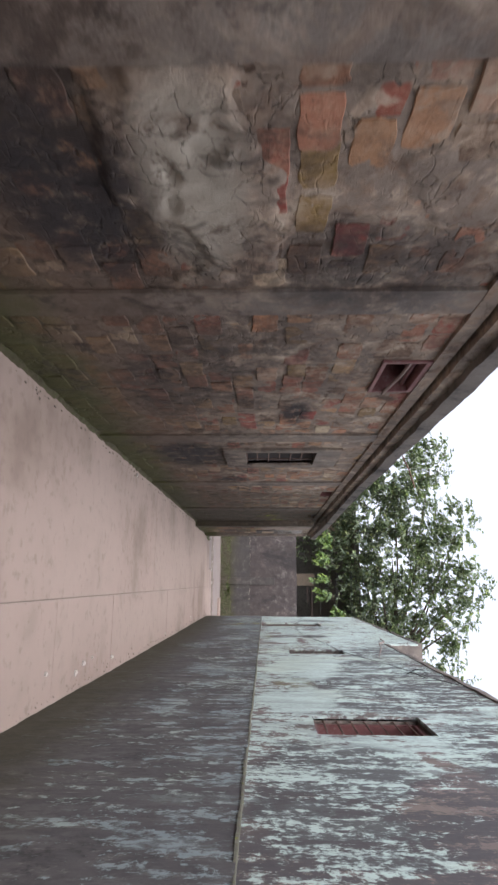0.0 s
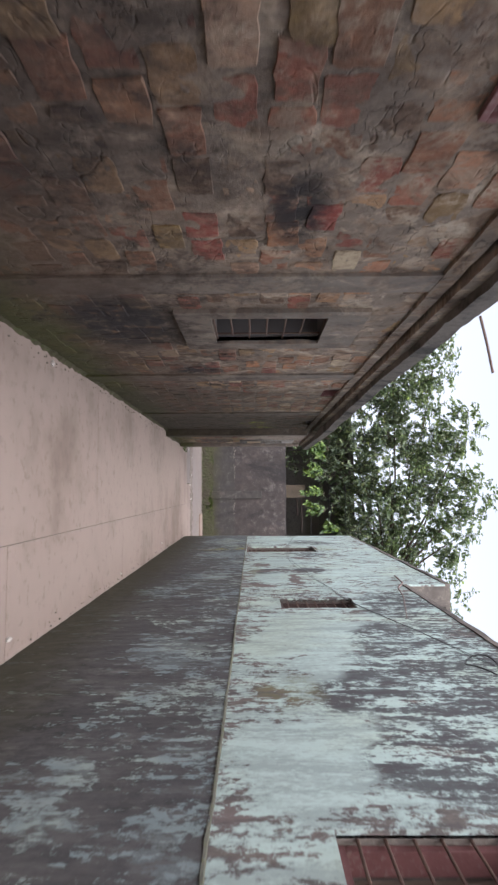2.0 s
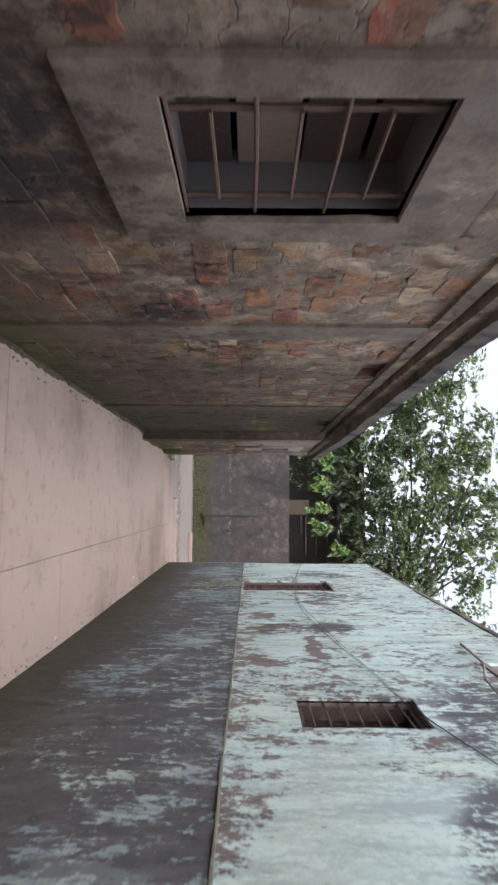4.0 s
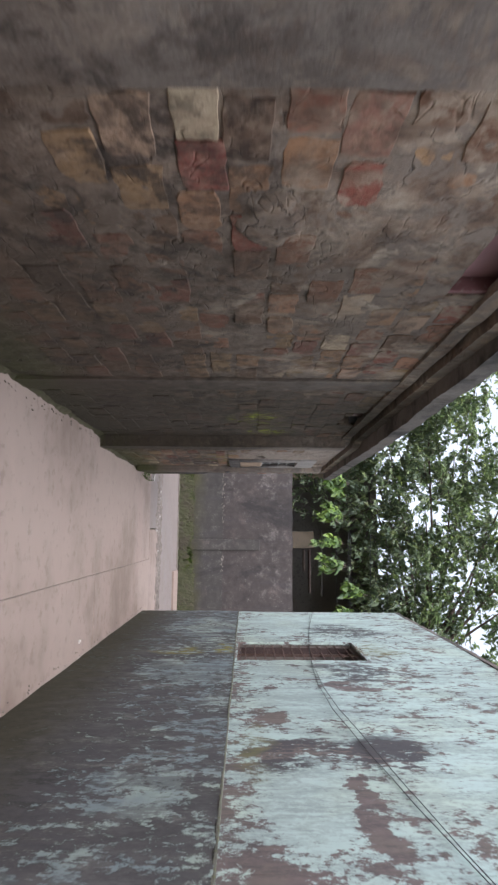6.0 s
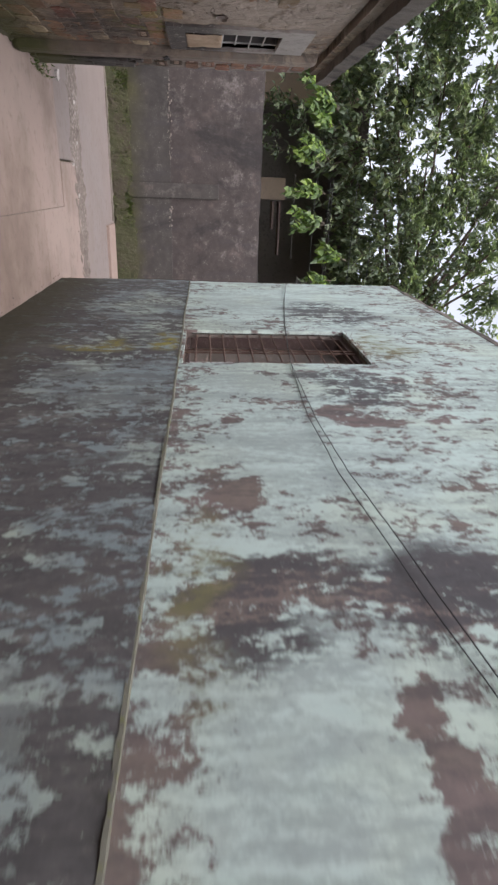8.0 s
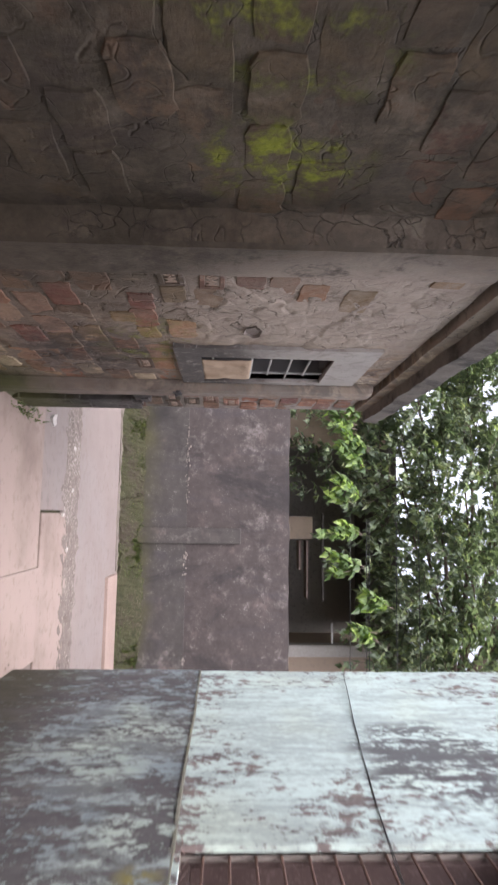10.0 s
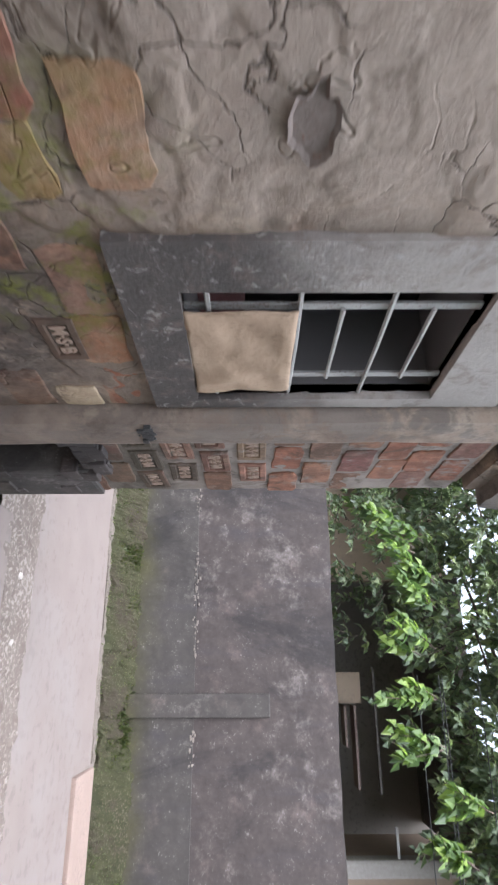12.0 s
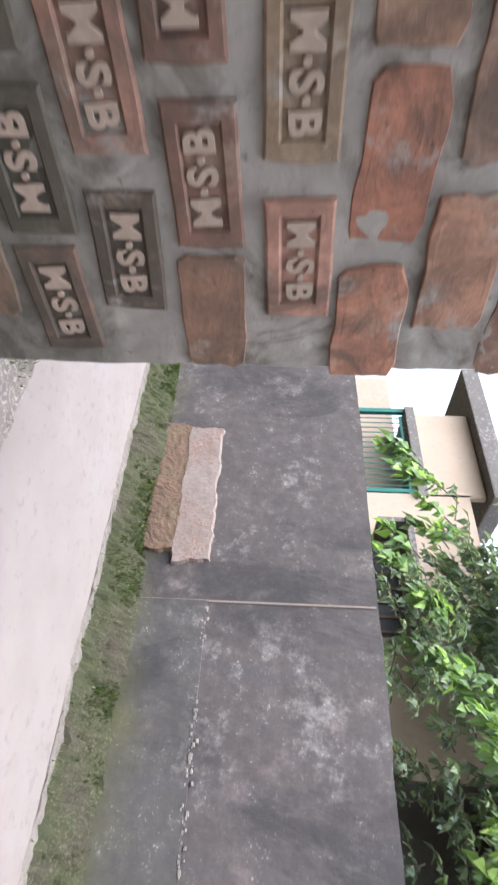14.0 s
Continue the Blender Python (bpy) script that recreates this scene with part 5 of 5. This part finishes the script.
random.seed(7)
tree("large broad-leaved tree overhanging the dark wall", (6.6, 23.0, -0.05), (4.6, 22.7, 6.0),
     [((-2.9, 22.6, 6.6), 1.25), ((-3.3, 22.8, 8.1), 0.85), ((-1.6, 22.0, 5.3), 1.2), ((-1.3, 22.8, 7.4), 1.15), ((0.3, 22.2, 6.3), 1.2), ((0.5, 23.0, 8.4), 1.05), ((1.4, 22.4, 9.2), 0.7),
      ((2.1, 22.2, 5.6), 1.25), ((2.2, 22.8, 7.3), 1.1), ((3.2, 22.4, 5.5), 1.0), ((3.9, 22.9, 6.4), 1.0), ((-2.4, 22.9, 4.7), 0.9), ((0.2, 21.9, 4.9), 0.9), ((4.5, 23.0, 7.5), 0.6), ((2.9, 22.6, 8.6), 0.75),
      ((-0.8, 22.6, 9.0), 0.75), ((5.5, 22.8, 6.8), 0.9), ((4.9, 22.6, 8.2), 0.7)],
     140, 14, 0.172, M_LEAF)
tree("leafy tree rising beyond the painted house", (10.5, 25.0, -0.05), (10.3, 25.0, 5.5),
     [((8.0, 25.0, 8.2), 1.2), ((9.6, 25.0, 9.4), 1.3), ((11.5, 25.0, 8.6), 1.5), ((8.6, 24.6, 6.8), 1.2), ((7.2, 25.0, 6.6), 1.0)],
     110, 13, 0.16, M_LEAF)
tree("slender tree behind the balcony house", (-11.0, 33.0, -0.05), (-11.2, 33.0, 5.0), [((-11.5, 33.0, 6.5), 1.6), ((-13.5, 33.0, 7.5), 1.5), ((-9.0, 33.5, 6.0), 1.2)], 30, 12, 0.3, M_SPRAY)

# bright young sprays hanging over the wall
bush = group("creeper", "bright green hanging sprays over the dark wall", "shrub")
vs, fs, wood = [], [], bmesh.new()
random.seed(11)
for x, y, z, ln, n_ in ((-0.9, 20.8, 3.5, 0.8, 20), (-0.55, 20.7, 3.9, 0.9, 24), (-0.1, 20.5, 3.85, 0.9, 26), (0.25, 20.4, 3.9, 0.8, 24), (0.75, 20.5, 3.75, 1.0, 28), (1.25, 20.4, 3.7, 1.0, 28), (1.9, 20.6, 3.95, 1.0, 26),
                       (2.4, 20.7, 4.3, 0.9, 24), (-1.5, 20.8, 3.6, 0.8, 22), (-2.0, 20.6, 3.2, 0.7, 20), (-2.5, 20.7, 3.7, 0.7, 18), (3.0, 20.9, 4.2, 0.9, 24), (-3.0, 20.5, 3.5, 0.8, 20), (-3.6, 20.7, 3.3, 0.6, 16)):
    for k in range(3):
        spray(vs, fs, wood, (x + random.uniform(-.12, .12), y + random.uniform(-.12, .12), z + random.uniform(-.1, .15)), (random.uniform(-0.6, 0.0), -0.45, -0.5), ln * random.uniform(0.5, 0.8), n_, 0.19, 0.7)
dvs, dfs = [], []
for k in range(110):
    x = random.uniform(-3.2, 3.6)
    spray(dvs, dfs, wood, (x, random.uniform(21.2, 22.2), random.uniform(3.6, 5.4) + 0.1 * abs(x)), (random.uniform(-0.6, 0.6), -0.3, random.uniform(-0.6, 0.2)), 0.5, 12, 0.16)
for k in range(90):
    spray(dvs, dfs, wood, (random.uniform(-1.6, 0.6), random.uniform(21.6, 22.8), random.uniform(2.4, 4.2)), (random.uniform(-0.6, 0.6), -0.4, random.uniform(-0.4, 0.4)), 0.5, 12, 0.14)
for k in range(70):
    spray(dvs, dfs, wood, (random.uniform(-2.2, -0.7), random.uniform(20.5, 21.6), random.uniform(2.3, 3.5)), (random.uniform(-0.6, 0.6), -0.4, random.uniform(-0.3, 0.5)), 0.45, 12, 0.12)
tagged(part("stem", wood, M_BARK, bush), "", "", "", "stuff")
tagged(part("foliage", mesh("foliage", vs, fs, M_SPRAY), M_SPRAY, bush), "", "", "", "stuff")
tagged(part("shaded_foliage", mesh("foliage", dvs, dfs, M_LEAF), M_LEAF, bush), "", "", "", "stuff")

# ---- litter and grit in the alley ----
random.seed(3)
for x, y, s in ((1.96, 4.28, 0.04), (2.05, 4.95, 0.05), (2.0, 5.15, 0.045), (1.98, 5.4, 0.03), (2.06, 6.1, 0.045), (0.08, 6.8, 0.05), (2.03, 12.4, 0.05), (2.1, 9.3, 0.03), (0.12, 16.45, 0.12), (1.0, 16.9, 0.05), (0.75, 17.2, 0.05), (1.35, 17.1, 0.06), (0.3, 17.2, 0.07)):
    bm = bmesh.new()
    n_, s = 7, s * 0.52
    ring = [bm.verts.new((x + s * math.cos(a) * random.uniform(0.5, 1.1), y + s * 1.5 * math.sin(a) * random.uniform(0.5, 1.1), 0.006 + random.uniform(0, 0.012))) for a in [6.283 * k / n_ for k in range(n_)]]
    top = bm.verts.new((x, y, 0.018 + random.uniform(0, 0.012)))
    for k in range(n_):
        bm.faces.new((ring[k], ring[(k + 1) % n_], top))
    low = [bm.verts.new((v.co.x, v.co.y, 0.001 if y < 16.2 else -0.02)) for v in ring]
    for k in range(n_):
        bm.faces.new((ring[(k + 1) % n_], ring[k], low[k], low[(k + 1) % n_]))
    tagged(part("litter_scrap", bm, M_PALE), "crumpled pale scrap of litter on the alley floor", "litter", "scraps of litter")
bm = bmesh.new()
for k in range(520):
    if k % 2:
        x, y = 2.17 - abs(random.gauss(0, 0.035)), random.uniform(0, 15.7)
    else:
        x, y = 0.05 + abs(random.gauss(0, 0.03)), random.uniform(0, 12.7)
    if k < 160:
        x, y = random.uniform(-0.5, 2.6), random.gauss(17.2, 0.14)
    s = random.uniform(0.003, 0.010) if k >= 160 else random.uniform(0.006, 0.02)
    own = bmesh.ops.create_icosphere(bm, subdivisions=1, radius=s, matrix=Matrix.Translation((x, y, (-0.02 if y > 16.3 else 0.0) + s * 0.2)) @ pose(0, 0, 0, random.uniform(0, 90), random.uniform(0, 90), 0) @ Matrix.Diagonal((1, 1.5, 0.7, 1)))
    for v in own["verts"]:
        v.co += Vector(noise.noise_vector(v.co * 90)) * s * 0.35
tagged(part("grit", bm, M_DIRT), "crumbs of mortar and grit along the walls", "grit", "", "stuff")

# ---- bricks of the west wall ----
random.seed(5)
BL, BH = 0.250, 0.122


def worn_brick(seed, material, rough=0.0055):
    """One brick laid on edge: a worn outline with chipped corners and an uneven front, local x out of the wall."""
    rnd = random.Random(seed)
    outline = []
    corners = [(-1, -1), (1, -1), (1, 1), (-1, 1)]
    for k, (a, b_) in enumerate(corners):
        c, d = corners[(k + 1) % 4]
        cut = rnd.choice((0.03, 0.05, 0.07, 0.16))
        for t in (cut, 0.3, 0.5, 0.7, 1 - cut):
            outline.append(((a + (c - a) * t) * BL / 2 + rnd.uniform(-rough, rough), (b_ + (d - b_) * t) * BH / 2 + rnd.uniform(-rough, rough)))
    n_ = len(outline)
    lean, tilt = rnd.uniform(-0.010, 0.010), rnd.uniform(-0.018, 0.018)
    v = [(-0.03, y, z) for y, z in outline] + [(rnd.uniform(-0.005, -0.002), y, z) for y, z in outline]
    for c, up in ((0.965, 0.0), (0.80, 0.0003)):
        v += [(up + lean * y + tilt * z + rnd.uniform(-0.0004, 0.0004), y * c, z * c) for y, z in outline]
    f = []
    for r in (0, n_, 2 * n_):
        f += [(r + k, r + (k + 1) % n_, r + n_ + (k + 1) % n_, r + n_ + k) for k in range(n_)]
    f.append(tuple(range(3 * n_, 4 * n_)))
    return mesh("brick", v, f, material)


def stamped_brick(seed, material):
    """A brick with a sunken panel in its face."""
    rnd = random.Random(seed)
    hl, hh, n_ = BL * 0.485, BH * 0.485, 10
    unit = ((-1, -1), (-0.35, -1), (0.35, -1), (1, -1), (1, 0), (1, 1), (0.35, 1), (-0.35, 1), (-1, 1), (-1, 0))
    outline = [(a * hl * (0.97 if abs(b_) == 1 else 1) + rnd.uniform(-0.004, 0.004), b_ * hh + rnd.uniform(-0.003, 0.003)) for a, b_ in unit]
    inner = [(a * hl * 0.74, b_ * hh * 0.60) for a, b_ in unit]
    v = [(-0.03, y, z) for y, z in outline] + [(-0.002, y, z) for y, z in outline] + [(0.0025, y * 0.95, z * 0.92) for y, z in outline]
    v += [(0.0032, y, z) for y, z in inner] + [(-0.0035, y * 0.95, z * 0.86) for y, z in inner]
    f = []
    for r in range(0, 4 * n_, n_):
        f += [(r + k, r + (k + 1) % n_, r + n_ + (k + 1) % n_, r + n_ + k) for k in range(n_)]
    f.append(tuple(range(4 * n_, 5 * n_)))
    return mesh("brick", v, f, material)


def lettering():
    cu = bpy.data.curves.new("letters", "FONT")
    cu.body = "M\u00b7S\u00b7B"
    cu.size = 0.066
    cu.space_character = 1.04
    cu.align_x = "CENTER"
    cu.align_y = "CENTER"
    cu.extrude = 0.0025
    cu.bevel_depth = 0.0012
    cu.offset = 0.0014
    ob = bpy.data.objects.new("letters", cu)
    scene.collection.objects.link(ob)
    me = bpy.data.meshes.new_from_object(ob.evaluated_get(bpy.context.evaluated_depsgraph_get()))
    bpy.data.objects.remove(ob)
    me.transform(Matrix(((0, 0, 1, 0), (1, 0, 0, 0), (0, 1, 0, 0), (0, 0, 0, 1))))
    me.materials.clear()
    me.materials.append(M_LETTER)
    return me


LETTERS = lettering()
VARIANTS = [worn_brick(k, M_BRICK) for k in range(10)]
PROUD = [worn_brick(30 + k, M_RED, 0.005) for k in range(5)]
TONED = {k: [worn_brick(60 + 7 * j + len(k), m) for j in range(2)] for k, m in M_TONE.items()}
STAMPED = {k: stamped_brick(50 + len(k), m) for k, m in M_STAMPED.items()}
SHAFTS = COLUMNS + [(14.785, 14.985)]
OPEN = HOLES_W + PANELS + [HOLE_END]

# bricks that bear a stamp: along, up, turned over, tone
MARKED = [(15.21, 1.642, 0, "ochre"), (15.505, 1.648, 0, "pink"), (14.925, 1.632, 0, "dark"), (15.360, 1.490, 180, "brown"), (15.075, 1.474, 180, "brown"), (15.200, 1.340, 0, "pink"), (15.494, 1.342, 0, "dark"),
          (15.337, 1.200, 180, "dark"), (15.600, 1.192, 0, "brown"), (15.060, 1.186, 0, "dark"), (13.105, 1.395, 180, "dark"), (13.125, 1.553, 180, "brown"), (14.376, 1.133, 0, "brown")]
# bricks of a strong colour: along, up, tone
COLOURED = [(1.62, 1.72, "ochre"), (1.88, 1.72, "ochre"), (1.75, 1.56, "red"), (2.05, 1.88, "red"), (1.72, 2.04, "pink"), (4.58, 1.390, "red"), (4.825, 1.400, "red"), (4.690, 1.244, "ochre"), (4.668, 1.734, "orange"), (4.960, 2.050, "cream"), (4.52, 1.89, "red"), (7.270, 1.603, "orange"), (7.280, 1.748, "pink"), (7.28, 1.245, "red"),
            (7.37, 1.93, "orange"), (7.54, 1.747, "red"), (8.266, 1.425, "red"), (8.040, 1.420, "cream"), (2.794, 1.545, "orange"), (3.27, 1.73, "red"), (3.5, 1.75, "ochre"), (13.305, 1.392, "ochre"), (13.19, 1.70, "red"),
            (13.36, 1.69, "pink"), (13.25, 1.955, "orange"), (13.18, 1.83, "pink"), (13.39, 1.25, "red"), (13.60, 1.14, "ochre"), (13.80, 1.23, "ochre")]
taken = []
for y, z, turn, tone in MARKED:
    taken.append((y, z))
    ob = tagged(new("brick", STAMPED[tone]), "brick with stamped letters")
    ob.parent = wall_e if y > YC else wall_w
    ob.matrix_basis = pose(face_west(y) + 0.002, y, z, random.uniform(-2.5, 2.5), 0, 0) @ Matrix.Diagonal((1, 1, 1, 1) if y > YC else (1, 0.86, 0.86, 1))
    le = new("letter", LETTERS)
    le.parent = ob
    le.matrix_basis = pose(-0.0018, 0, 0, turn, 0, 0)
for k, (y, z, tone) in enumerate(COLOURED):
    taken.append((y, z))
    ob = new("brick", TONED[tone][k % 2])
    ob.parent = wall_w
    ob.matrix_basis = pose(face_west(y) + 0.0015, y, z, random.uniform(-3, 3), 0, 0) @ Matrix.Diagonal((1, random.uniform(0.86, 0.96) * (0.75 if y > YM else 1), random.uniform(0.98, 1.12) * (0.85 if y > YM else 1), 1))

rest_v, rest_f = [], []
singles = len(taken)
BAYS = [(0.02, YM, 1.24, 0.159, 4.58, 0.252), (YM, YC, 1.24, 0.152, 13.31, 0.27), (YC, YE, 1.642, 0.148, 15.21, 0.285)]
for lo_y, hi_y, z0, dz, y0, dy in BAYS:
    for k in range(-12, 10):
        z = z0 + dz * k
        for n_ in range(-70, 70):
            y = y0 + dy * n_ + (dy / 2 if k % 2 else 0.0)
            if not (lo_y < y < hi_y - 0.05) or not 0.04 < z < 2.56:
                continue
            yy, zz = y + random.uniform(-0.020, 0.020), z + random.uniform(-0.010, 0.010)
            turn, long_, tall = random.uniform(-2.5, 2.5), random.uniform(0.86, 0.97) * dy / 0.252, random.uniform(1.0, 1.2)
            if yy > YM:
                tall *= 0.94
            pick, out = random.randrange(10), random.uniform(-0.005, 0.004)
            if any(abs(yy - a) < 0.17 and abs(zz - b_) < 0.085 for a, b_ in taken):
                continue
            shaft = next(((a, b_) for a, b_ in SHAFTS if a - 0.115 < yy < b_ + 0.115), None)
            if shaft:
                lo, hi = (yy - 0.12, shaft[0] - 0.004) if yy < shaft[0] else (shaft[1] + 0.004, yy + 0.12)
                if hi - lo < 0.07:
                    continue
                yy, long_ = (lo + hi) / 2, (hi - lo) / BL
            half = 0.12 * long_
            if any(inside(yy + d, zz + e, OPEN) for d in (-half, 0, half) for e in (-0.055, 0.055)):
                continue
            if YM < yy < 14.0 and zz > 1.46 and (yy > 13.38 or random.random() < 0.4):
                continue
            m = pose(face_west(yy) + out + (0.002 if yy > YC else 0), yy, zz, turn, 0, 0) @ Matrix.Diagonal((1, long_, tall, 1))
            single = (yy > 13.06 and 0.6 < zz) or ((2.7 < yy < 5.1 or 7.0 < yy < 10.4) and 0.95 < zz < 2.2)
            if single and singles < 295:
                singles += 1
                ob = new("brick", PROUD[pick % 5] if yy > YC else VARIANTS[pick])
                ob.parent = wall_e if yy > YC else wall_w
                ob.matrix_basis = m
            else:
                src = VARIANTS[pick]
                o = len(rest_v)
                rest_v += [tuple(m @ v.co) for v in src.vertices]
                rest_f += [tuple(o + i for i in p_.vertices) for p_ in src.polygons]
tagged(part("brickwork", mesh("brickwork", rest_v, rest_f, M_BRICKS), M_BRICKS, wall_w), "old weathered bricks with smeared mortar", "", "", "stuff")
